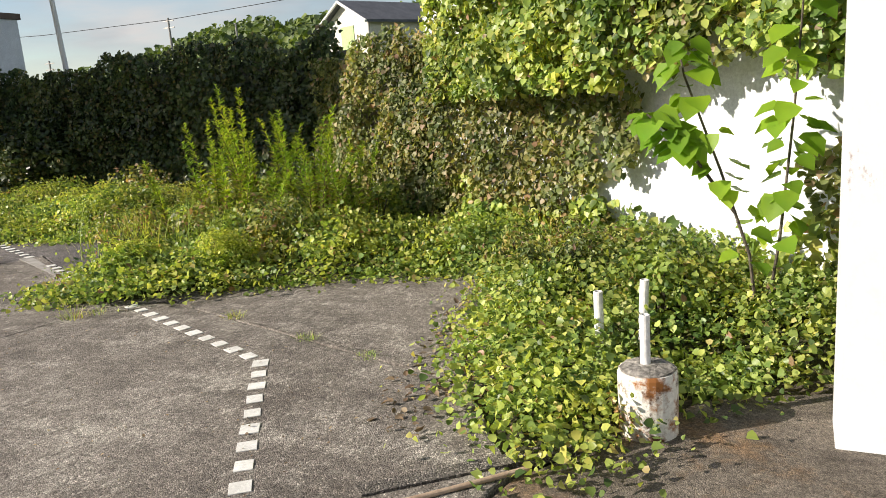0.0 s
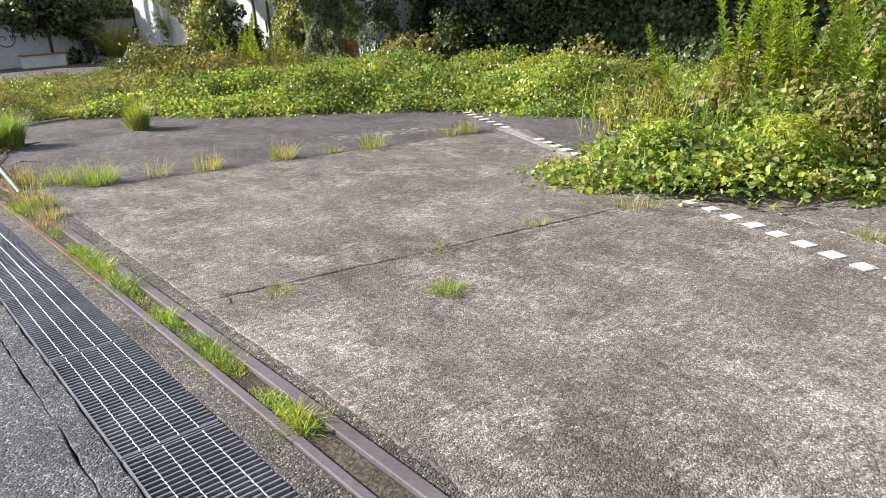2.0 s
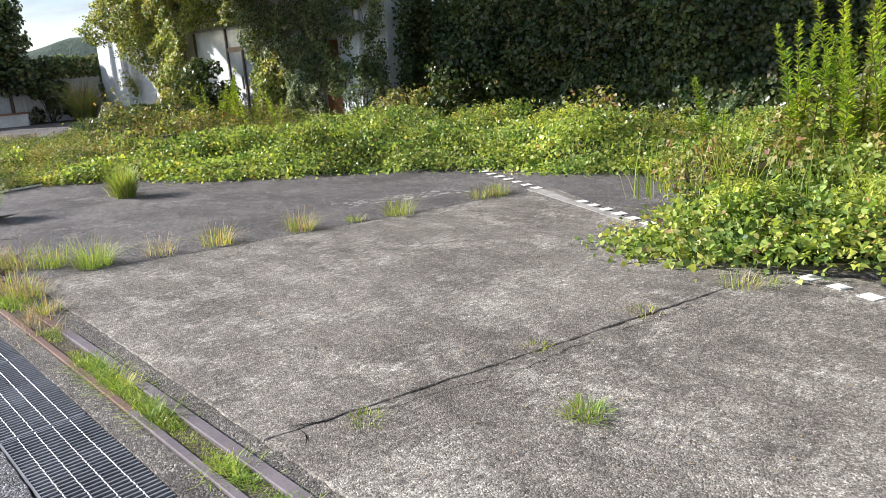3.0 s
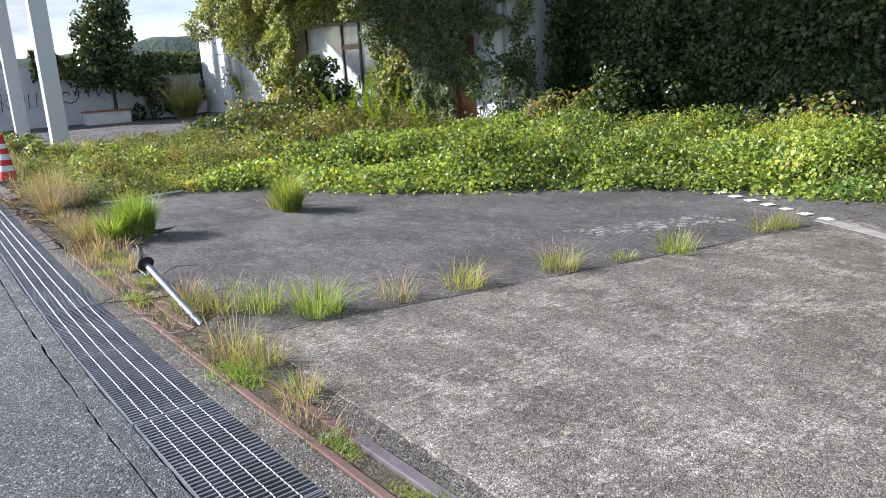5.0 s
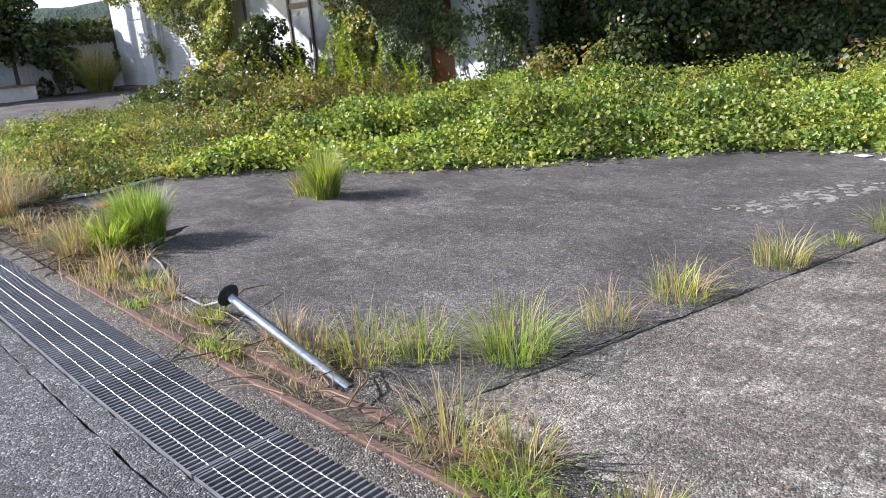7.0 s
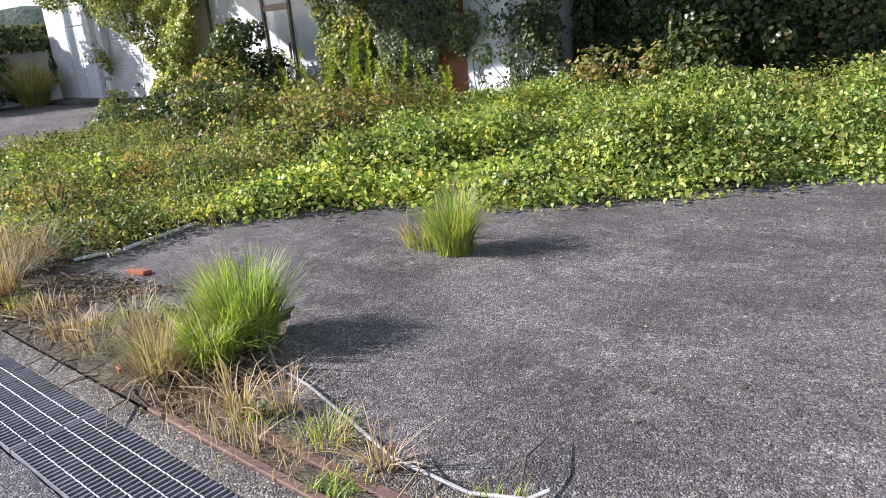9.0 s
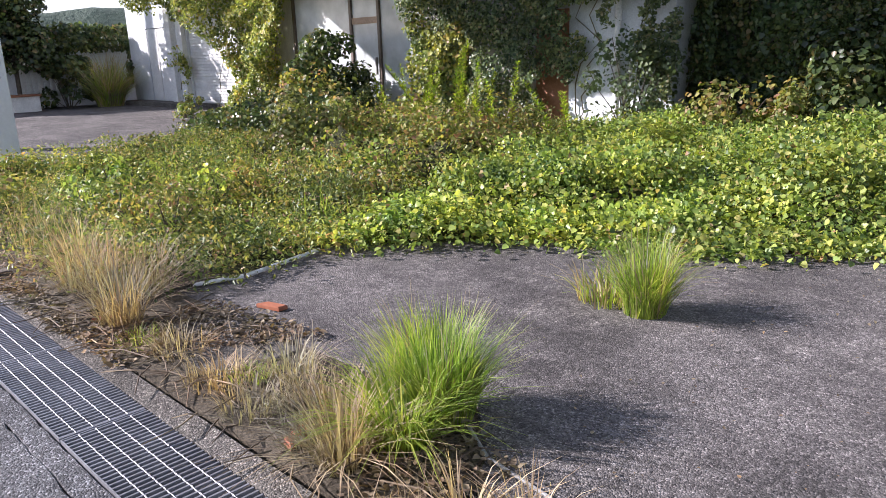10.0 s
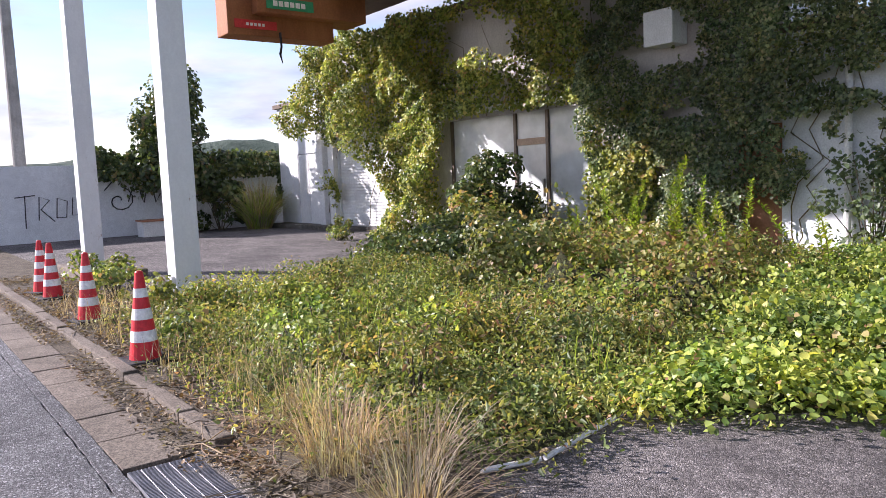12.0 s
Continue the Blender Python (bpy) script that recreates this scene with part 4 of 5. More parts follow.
# roller shutter: slats
sh = sbox("shutter", -30.85, -28.3, 10.1, 10.12, 0.1, 2.68, WHITE, 0, "white steel roller shutter")
for i in range(32):
    z = 0.12 + i * 0.08
    box("slat", -30.84 - OX, -28.31 - OX, 0.06, 0.098, z + 0.004, z + 0.076, WHITE, sh, 0.012)
# shop window with door
win = sbox("shop_window", -25.75, -21.4, 10.02, 10.09, 0.1, 0.18, BRONZE, 0, "dusty shop glazing in bronze frames, sky reflection painted pale")
box("head", -25.75 - OX, -21.4 - OX, 0.0, 0.1, 2.58, 2.68, ALU, win, 0.005)
for x0 in (-25.74, -23.68, -22.78, -21.5):
    box("mullion", x0 - OX, x0 + 0.075 - OX, 0.0, 0.09, 0.18, 2.58, BRONZE, win, 0.004)
for x0, x1 in ((-25.66, -23.68), (-23.6, -22.78), (-22.7, -21.5)):
    p = box("pane", x0 - OX, x1 - OX, 0.045, 0.053, 0.18, 2.58, GLASS, win)
box("door_rail", -23.6 - OX, -22.78 - OX, 0.01, 0.08, 1.93, 2.06, TAN, win, 0.004)
box("door_rail", -23.6 - OX, -22.78 - OX, 0.01, 0.08, 0.18, 0.32, BRONZE, win, 0.004)
box("push_bar", -22.84 - OX, -22.80 - OX, -0.05, 0.0, 0.9, 1.25, ALU, win, 0.008)
box("window_head_trim", -26.0 - OX, -21.2 - OX, -0.1, -0.002, 2.68, 2.8, WHITE, shop, 0.01)
# brown side door, white panel, drain pipe, vent box
sbox("side_door", -18.75, -18.05, 10.04, 10.09, 0.0, 1.95, BROWND, 0.004, "faded reddish-brown door")
bm = bmesh.new()
tube(bm, [(-17.1 - OX, -0.08, 0.0), (-17.1 - OX, -0.08, 3.6)], 0.05, 10)
part("drain_pipe", bm, WHITE, shop)
sbox("post", -18.98, -18.86, 9.86, 9.998, 0.0, 2.4, WHITE, 0.01)
sbox("vent_box", -20.15, -19.6, 9.6, 9.998, 3.3, 3.85, WALLW, 0.02, "white metal extractor box")
sbox("interior_cabinet", -23.2, -22.5, 11.0, 11.5, 0.1, 1.7, INSIDE, 0.02)

# ---- canopy roof with rusted fascia ----
canopy = empty_thing("canopy_roof", "flat canopy roof with rusted brown fascia, lengthened unseen to shade the back wall", "canopy", (-22, 7, 4.7))


def cbox(name, x0, x1, y0, y1, z0, z1, mat, bevel=0.0, label="", parent=None):
    return box(name, x0 + 22, x1 + 22, y0 - 7, y1 - 7, z0 - 4.7, z1 - 4.7, mat, parent or canopy, bevel, label)


# East of about x -22 the slab is unseen, added to shade the back wall.
cbox("slab", -26.0, -11.6, 4.2, 9.88, 5.5, 6.0, SOFFIT)
cbox("eave", -29.0, -26.01, 7.9, 9.88, 5.5, 5.98, SOFFIT)
cbox("beam", -28.1, -27.7, 5.0, 7.89, 5.5, 5.9, FASCIA, 0.01)
sign = empty_thing("hanging_sign", "rusted brown sign box with red and green panels", "sign", (-27.6, 6.5, 4.5))


def hbox(name, x0, x1, y0, y1, z0, z1, mat, bevel=0.0, label="", parent=None):
    return box(name, x0 + 27.6, x1 + 27.6, y0 - 6.5, y1 - 6.5, z0 - 4.5, z1 - 4.5, mat, parent or sign, bevel, label)


hbox("lower_box", -28.2, -27.6, 5.7, 8.2, 4.5, 5.5, FASCIA, 0.02)
hbox("upper_box", -28.2, -27.3, 6.25, 8.9, 4.93, 5.495, FASCIA, 0.02)
rp = hbox("red_panel", -27.6, -27.585, 5.85, 6.8, 4.64, 4.82, REDP, 0.002, "small red sign panel")
gp_ = hbox("green_panel", -27.3, -27.285, 6.45, 7.55, 5.03, 5.26, GREENP, 0.002, "green sign panel")
for i in range(5):
    hbox("writing_bar", -27.585, -27.582, 6.1 + i * 0.09, 6.16 + i * 0.09, 4.70, 4.76, LETTER, 0, "", rp)
for i in range(6):
    hbox("writing_bar", -27.285, -27.282, 6.6 + i * 0.13, 6.7 + i * 0.13, 5.09, 5.20, LETTER, 0, "", gp_)
bm = bmesh.new()
tube(bm, [(0.05, 0.35, 0.1), (0.06, 0.36, -0.2), (0.04, 0.33, -0.35), (0.07, 0.36, -0.55)], [0.03, 0.025, 0.03, 0.008], 6)
part("cable", bm, BLACK, sign, "dangling black cable end")

# ---- side wall with graffiti ----
plan_wall("wall_west", (-36.0, 12.5), (-35.6, -2.0), -0.1, 2.1, 0.2, WALLW, "white painted block wall with black graffiti")
graf = empty_thing("graffiti", "black spray-painted scrawl on the white wall", "graffiti", (-35.7, 6, 0))


def scrawl(pts, w=0.02):
    bm = bmesh.new()
    tube(bm, [(0.085 - (y - 6) * 0.0276, y - 6, z) for y, z in pts], w, 5)
    return part("stroke", bm, SPRAY, graf)


scrawl([(5.3 + (0.04 + 0.030 * i) * math.cos(i * 0.55), 1.05 + (0.04 + 0.030 * i) * 0.9 * math.sin(i * 0.55)) for i in range(15)])
scrawl([(4.9, 1.35), (5.15, 1.62), (5.45, 1.68), (5.3, 1.5)])
scrawl([(5.55, 1.0), (5.75, 1.55), (5.85, 1.65), (5.95, 1.1), (6.0, 0.95), (6.12, 1.5), (6.25, 1.55), (6.35, 0.95), (6.5, 1.2)])
for i, s in enumerate(([(0, 1.35), (0.5, 1.4)], [(0.25, 1.4), (0.22, 0.5)], [(0.55, 0.7), (0.6, 1.35), (0.85, 1.25), (0.62, 1.0), (0.95, 0.65)], [(1.0, 0.75), (1.05, 1.3), (1.3, 1.2), (1.25, 0.75), (1.0, 0.75)], [(1.45, 1.3), (1.4, 0.8), (1.65, 0.8), (1.7, 1.3)])):
    scrawl([(2.6 + a, b - 0.1) for a, b in s], 0.015)

# ---- vegetation: ground cover ----
FRONT = [(-15.15, 2.75), (-14.6, 3.3), (-14.0, 3.9), (-12.8, 4.25), (-12.0, 4.9), (-11.4, 5.6), (-10.5, 6.2), (-9.6, 6.6), (-8.7, 6.7), (-7.8, 7.0)]
ground_cover("kudzu_carpet", FRONT + [(-6.9, 7.0), (-6.4, 9.6), (-16.5, 10.4), (-16.8, 6.0)], 5200, 0.044, KUDZU, 0.25, "bright green kudzu-like vines covering the lot behind the slab", 31, lumps=[(-16.6, 8.9, 1.1, 0.42), (-13.4, 9.3, 1.0, 0.32), (-10.6, 9.2, 1.0, 0.34), (-8.3, 9.0, 0.9, 0.34)])
ground_cover("vine_mound", [(-6.9, 6.9), (-6.45, 5.7), (-6.25, 4.7), (-6.45, 4.3), (-5.8, 4.15), (-5.1, 4.4), (-4.35, 5.05), (-3.56, 5.55), (-2.3, 5.75), (-0.6, 5.7), (-3.0, 7.6), (-6.2, 9.5), (-8, 9.4)], 5200, 0.044, KUDZU, 0.27, "low mound of leafy green vines beside the dashed line", 32)
ground_cover("creeping_vines", [(-2.3, 5.6), (-1.9, 4.4), (-1.62, 3.45), (-1.28, 2.95), (-1.08, 2.72), (-0.8, 2.6), (-0.7, 2.8), (-0.8, 3.2), (-0.45, 3.55), (-0.1, 3.85), (0.25, 4.2), (2.0, 4.2), (1.2, 4.5), (-0.8, 5.8), (-2.0, 6.6)], 4600, 0.041, KUDZU, 0.23, "creeping green and reddish vines over broken concrete", 33, lumps=[(-1.1, 5.1, 1.0, 0.5), (0.5, 4.6, 0.8, 0.45)])
ground_cover("mixed_weeds", [(-15.15, 2.75), (-15.0, 1.75), (-15.3, 1.35), (-16.3, 1.15), (-18.4, 1.4), (-20.5, 1.5), (-21.9, 2.0), (-21.3, 3.2), (-21.6, 4.4), (-22.3, 6.2), (-23.8, 8.4), (-25.5, 9.9), (-16.6, 9.9), (-16.2, 6.0), (-14.6, 3.3)], 4200, 0.042, WEED, 0.2, "tangle of low green and browning weeds", 34, lumps=[(-20.6, 5.0, 1.0, 0.42), (-21.2, 6.0, 1.2, 0.5)], width=0.45, spread=0.9)
ground_cover("browning_weeds", [(-16.2, 3.6), (-15.6, 4.6), (-16.2, 6.6), (-18.4, 7.2), (-19.2, 5.6), (-18.0, 4.0)], 900, 0.05, CREEPER, 0.5, "yellowing and brown weeds among green ones", 35, width=0.7)
ground_cover("ivy_mound", [(-19.4, 5.2), (-18.6, 6.6), (-19.8, 8.6), (-23.5, 8.6), (-23.6, 6.6), (-21.6, 4.9)], 2200, 0.055, IVY, 0.3, "mound of dark green ivy before the shop", 36, lumps=[(-20.5, 5.5, 1.2, 0.62), (-21.2, 6.4, 1.4, 0.75), (-22.0, 7.6, 1.2, 0.7)])
r = np.random.default_rng(77)


def scatter_blades(name, x, y, z, length, mat, label, category, width=0.004, lean=(0.1, 0.7), droop=0.2):
    k = len(x)
    o = np.array([x[0], y[0], 0])
    V, S, I = blade_arrays(np.stack([x, y, np.full(k, z)], 1) - o, length, np.full(k, width), r.uniform(*lean, k), r.random(k) * 6.283, droop * r.random(k), r)
    ob = new(name, raw_mesh(name, V, S, I, mat))
    ob.location = o
    return tagged(ob, label, category, kind="stuff")


def grass_over(name, poly, density, length, mat, label, z=0.05, top=0.25, **kw):
    x, y = sample(poly, density, r)
    k = vnoise(x, y, 1.3) > 0.45
    x, y = x[k], y[k]
    return scatter_blades(name, x, y, z, length * r.uniform(0.5, 1.2, len(x)), mat, label, "grass", **kw)


grass_over("rough_grass", [(-21, 1.8), (-15.4, 1.8), (-15.3, 4), (-16.5, 7), (-21, 5)], 70, 0.36, GRASS, "thin green grass standing in the weeds", 0.1)
grass_over("straw_stalks", [(-24, 1.05), (-15.0, 1.05), (-15.2, 2.1), (-22, 2.4)], 150, 0.4, STRAW, "dry straw stalks along the kerb", 0.0, width=0.0025)
grass_over("meadow_grass", [(-16, 5.6), (-8, 7.2), (-7.4, 9.4), (-16, 9.8)], 60, 0.5, GRASS, "fine pale green grass rising from the vines", 0.1, width=0.0035)
grass_over("mound_grass", [(-7, 5.2), (-3.4, 6.0), (-5, 8.2), (-7.4, 8)], 160, 0.7, GRASS, "long green grass in the vine mound", 0.1)

# strips of grass in the slot between the rails
def slot_plants(name, x0, x1, k, wide, thresh, wave, lo, hi, mat, label, lean, width=0.0026, shift=0.0):
    x = r.uniform(x0, x1, k)
    y = 0.905 + np.array([bow(v) for v in x]) + r.normal(0, wide, k)
    g = vnoise(x + shift, y * 0 + shift, wave)
    x, y, g = x[g > thresh], y[g > thresh], g[g > thresh]
    scatter_blades(name, x, y, -0.02, r.uniform(lo, hi, len(x)) * (0.5 + 1.1 * (g - thresh) / (1 - thresh)), mat, label, "grass", width=width, lean=lean)


slot_plants("slot_grass", -8.0, -4.35, 11000, 0.034, 0.18, 4.6, 0.02, 0.085, GRASS, "short bright green grass in the rail slot", (0.4, 1.6))
slot_plants("sparse_slot_grass", -4.4, -1.0, 2600, 0.028, 0.5, 3.1, 0.015, 0.05, GRASS, "sparse green sprouts in the rail slot", (0.3, 1.2))
slot_plants("slot_weeds", -12.3, -7.6, 6000, 0.055, 0.62, 2.3, 0.03, 0.17, GRASS, "green weeds along the rusted rail", (0.2, 1.3))
slot_plants("slot_straw", -12.4, -7.4, 1500, 0.07, 0.5, 2.9, 0.04, 0.23, STRAW, "dry stalks along the rusted rail", (0.05, 1.1), 0.0018, 5.0)
slot_plants("slot_moss", -9.6, -2.0, 5200, 0.03, 0.4, 2.0, 0.008, 0.03, WEED, "low mossy sprouts in the rail slot", (0.5, 1.8), 0.004, 9.0)

# dry litter on the verge and by the kerb


def litter(name, poly, density, size, label, z, mat=DRYLEAF):
    x, y = sample(poly, density, r)
    k = vnoise(x, y, 2.3) > 0.32
    x, y = x[k], y[k]
    o = np.array([x[0], y[0], 0])
    P = np.stack([x, y, z + 0.03 * r.random(len(x))], 1) - o
    V, S, I = leaf_arrays(P, np.tile([0, 0, 1.0], (len(x), 1)), size * r.uniform(0.4, 1.3, len(x)), r, spread=0.35, width=0.55)
    ob = new(name, raw_mesh(name, V, S, I, mat))
    ob.location = o
    return tagged(ob, label, "leaf litter", kind="stuff")


litter("dry_litter", [(-16.2, 0.76), (-12.4, 0.78), (-12.2, 1.35), (-13.5, 1.75), (-15.2, 1.5), (-16.3, 1.2)], 2200, 0.036, "brown dry leaves and stalks on the verge", 0.0)
litter("kerb_litter", [(-27, 0.66), (-16.0, 0.62), (-16.0, 0.86), (-27, 0.86)], 900, 0.032, "dry leaves gathered along the kerb", 0.0)
litter("verge_litter", [(-26, 0.97), (-16.0, 0.97), (-15.5, 1.7), (-22, 2.0), (-26, 1.8)], 800, 0.04, "dead leaves between kerb and weeds", 0.035)
litter("edge_litter", [(-2.3, 4.4), (-1.9, 2.9), (-1.4, 2.6), (-1.5, 4.2), (-2.3, 5.1)], 260, 0.05, "reddish dead leaves at the edge of the vines", 0.005)


def twigs(name, x0, x1, y0, y1, k, label, z=0.01, mat=DRYLEAF, l=(0.1, 0.36)):
    ob = empty_thing(name, label, "twigs", ((x0 + x1) / 2, (y0 + y1) / 2, 0), kind="stuff")
    bm = bmesh.new()
    for _ in range(k):
        x, y, a, q = r.uniform(x0, x1) - (x0 + x1) / 2, r.uniform(y0, y1) - (y0 + y1) / 2, r.random() * 6.283, r.uniform(*l)
        b = a + r.normal(0, 0.4)
        zz = z + r.random() * 0.03
        tube(bm, [(x, y, zz), (x + q * 0.5 * math.cos(a), y + q * 0.5 * math.sin(a), zz + r.random() * 0.03), (x + q * 0.5 * (math.cos(a) + math.cos(b)), y + q * 0.5 * (math.sin(a) + math.sin(b)), zz)], [0.004, 0.0035, 0.002], 4)
    part("sticks", bm, mat, ob)


twigs("fallen_twigs", -15.8, -12.3, 0.8, 1.5, 170, "pale dry sticks lying on the verge")
twigs("rail_twigs", -11.3, -8.9, 0.8, 1.15, 40, "pale dry sticks on the rusted rail", 0.012)
twigs("kerb_twigs", -22, -16, 0.7, 1.4, 120, "dry brown sticks along the kerb", 0.03)

# grass tufts in the joints
TUFTS = [(-8.724, 4.134, 0.26, 70, 0.1), (-9.206, 2.56, 0.27, 70, 0.35), (-9.02, 3.25, 0.26, 90, 0.5), (-8.88, 3.75, 0.12, 40, 0.2), (-9.43, 1.62, 0.34, 150, 0.1),
         (-9.75, 1.4, 0.28, 80, 0.2), (-9.9, 1.2, 0.3, 70, 0.5), (-8.58, 5.3, 0.24, 80, 0.4), (-8.62, 5.1, 0.2, 50, 0.4), (-5.02, 2.1, 0.09, 120, 0.0), (-5.62, 2.5, 0.05, 30, 0.0),
         (-5.48, 3.2, 0.1, 16, 0.3), (-5.3, 3.9, 0.16, 30, 0.2), (-5.65, 1.5, 0.06, 50, 0.0), (-5.2, 4.05, 0.1, 20, 0.1), (-3.9, 4.2, 0.09, 30, 0.2), (-3.0, 3.9, 0.07, 40, 0.2), (-2.4, 3.68, 0.06, 30, 0.1),
         (-6.75, 4.85, 0.08, 20, 0.5), (-9.3, 2.1, 0.25, 40, 0.8), (-10.1, 1.05, 0.24, 60, 0.7), (-10.9, 1.02, 0.14, 60, 0.1), (-11.7, 1.05, 0.16, 60, 0.4), (-13.6, 1.15, 0.12, 60, 0.1),
         (-14.4, 1.0, 0.14, 50, 0.1), (-12.05, 0.98, 0.12, 40, 0.0), (-11.9, 4.75, 0.08, 30, 0.3), (-8.9, 1.02, 0.22, 70, 0.6), (-8.45, 1.0, 0.16, 60, 0.4), (-9.15, 0.98, 0.3, 60, 0.8)]
for i, (x, y, h, n, st) in enumerate(TUFTS):
    tuft("grass_tuft", (x, y, 0), int(n * 2.2) + 12, h * 0.95, 1.0 + h * 4.2, GRASS, "green grass tuft growing in a concrete joint" if st < 0.3 else "half-dry grass tuft growing in a concrete joint", 100 + i, straw=min(0.9, st * 0.8 + 0.12), width=0.0021, lean=(0.05, 1.25))
tuft("grass_tussock", (-12.72, 1.46, 0), 1800, 0.52, 2.3, GRASS, "large bright green grass tussock on the slab", 201, width=0.003, lean=(0.02, 0.62), droop=0.2, straw=0.06)
tuft("grass_tussock", (-12.68, 1.22, 0), 520, 0.52, 1.7, GRASS, "light green grass tussock with arching blades", 202, width=0.0035, lean=(0.2, 0.95), droop=0.45)
tuft("grass_tussock", (-12.68, 3.0, 0), 900, 0.55, 1.8, GRASS, "green grass tussock casting a long shadow", 203, width=0.003, lean=(0.02, 0.7), straw=0.15)
tuft("grass_tussock", (-12.95, 3.05, 0), 200, 0.3, 2.6, GRASS, "low yellowing grass beside a tussock", 204, width=0.004, lean=(0.2, 0.9), straw=0.4)
for i, (x, y, h, n, sp) in enumerate([(-12.72, 0.98, 0.45, 260, 1.3), (-12.9, 1.12, 0.3, 220, 2.2), (-12.15, 1.0, 0.32, 90, 0.9), (-12.0, 1.12, 0.28, 60, 0.9), (-14.8, 1.08, 0.55, 300, 1.8), (-15.55, 1.2, 0.55, 420, 2.8), (-15.2, 1.4, 0.5, 300, 2.2), (-16.2, 1.35, 0.5, 300, 2.6), (-13.5, 1.3, 0.25, 150, 2.0), (-11.4, 1.05, 0.22, 60, 0.9), (-10.35, 1.1, 0.25, 80, 1.4), (-17.2, 1.5, 0.45, 220, 2.6), (-13.15, 1.15, 0.2, 260, 2.6), (-13.35, 1.0, 0.16, 200, 2.4), (-13.7, 1.05, 0.16, 200, 2.6), (-14.15, 1.1, 0.2, 160, 2.2), (-12.85, 1.0, 0.2, 240, 2.2)]):
    tuft("dry_grass_clump", (x, y, 0), n, h, sp, STRAW, "dead straw-coloured grass clump on the verge", 230 + i, "dry grass", width=0.0026, lean=(0.02, 1.2), droop=0.3, straw=0.4, group="dead grass clumps")

# tall weeds
for i, (x, y, h, st) in enumerate([(-5.75, 6.75, 1.85, 4), (-5.45, 6.6, 1.6, 4), (-6.15, 6.6, 1.45, 4), (-6.85, 6.6, 1.05, 1), (-4.95, 6.75, 1.5, 4), (-4.75, 6.5, 1.3, 4), (-5.2, 7.0, 1.45, 4), (-4.45, 6.8, 1.25, 4), (-5.6, 6.3, 1.2, 2), (-5.1, 6.2, 1.0, 2), (-6.0, 7.1, 1.3, 2),
                                   (-17.9, 7.0, 1.5, 2), (-17.6, 7.15, 1.25, 1), (-16.95, 7.0, 1.2, 1), (-18.6, 7.0, 1.2, 1), (-18.75, 7.3, 1.0, 1), (-16.1, 7.2, 0.95, 1), (-19.4, 7.2, 1.05, 1)]):
    weed("goldenrod", (x, y, 0), h, 300 + i, stems=st + 2, fan=0.12)
for i, (x, y, h) in enumerate([(-17.6, 6.2, 0.62), (-18.2, 6.6, 0.7), (-16.9, 6.2, 0.55), (-17.1, 5.6, 0.45), (-5.2, 6.4, 0.6), (-4.6, 6.2, 0.55), (-5.9, 6.4, 0.55)]):
    shrub("browning_weed", (x, y, 0), 0.62, h, 900, 0.06, CREEPER, "bushy yellow-brown weed with small leaves", 340 + i, "weed", 10)
shrub("ivy_bush", (-23.3, 9.0, 0), 0.85, 1.85, 5200, 0.075, IVY, "rounded bush smothered in dark ivy by the shop door", 360, "bush", 26)
shrub("ivy_bush", (-22.2, 7.9, 0), 0.9, 1.05, 2600, 0.07, CREEPER, "low bush covered in browning ivy", 361, "bush", 18)
shrub("ivy_bush", (-18.6, 5.1, 0), 0.72, 0.95, 6500, 0.05, MIXVINE, "low dome of browning ivy among the weeds", 362, "bush", 20)
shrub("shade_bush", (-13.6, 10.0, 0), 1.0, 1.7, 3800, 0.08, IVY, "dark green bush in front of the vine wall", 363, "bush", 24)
shrub("pale_bush", (-16.6, 9.5, 0), 0.75, 1.75, 1500, 0.06, leaf_mat("blue_green_leaf", [(0.0, (0.06, 0.09, 0.05)), (1.0, (0.14, 0.18, 0.1))], 0.3), "airy grey-green bush against the white wall", 364, "bush", 20)
shrub("dry_bush", (-15.0, 9.3, 0), 0.8, 0.8, 1200, 0.06, CREEPER, "brown and green bush at the foot of the vine wall", 365, "bush", 14)
shrub("dry_bush", (-10.4, 9.5, 0), 0.8, 0.7, 1200, 0.06, CREEPER, "brownish bush at the foot of the vine wall", 366, "bush", 14)
for i, (x, y, h) in enumerate([(-20.0, 8.0, 0.5), (-24.0, 1.9, 0.55), (-23.3, 2.1, 0.5), (-22.0, 1.8, 0.5), (-20.2, 1.9, 0.45), (-19.0, 1.8, 0.5), (-29.9, 9.4, 0.45), (-27.5, 8.0, 0.3)]):
    shrub("yellow_weed", (x, y, 0), 0.35, h, 420, 0.05, WEED, "small leafy green weed", 370 + i, "weed", 8)

for i, (x, y, rad, h) in enumerate([(-12.5, 6.6, 0.5, 0.5), (-11.7, 8.3, 0.65, 0.55), (-9.9, 8.0, 0.6, 0.55), (-14.9, 7.4, 0.5, 0.45), (-13.6, 8.6, 0.5, 0.45), (-5.75, 4.95, 0.32, 0.42), (-5.0, 5.35, 0.36, 0.46), (-8.6, 8.3, 0.55, 0.55)]):
    shrub("feathery_weed", (x, y, 0), rad, h, 3400, 0.05, FEATHER, "soft yellow-green feathery weed clump", 390 + i, "weed", 26, 0.22)["group"] = "feathery weeds"
shrub("dry_bush", (-13.95, 9.35, 0), 0.6, 0.95, 1600, 0.06, CREEPER, "pinkish brown withered bush before the vine wall", 399, "bush", 16)

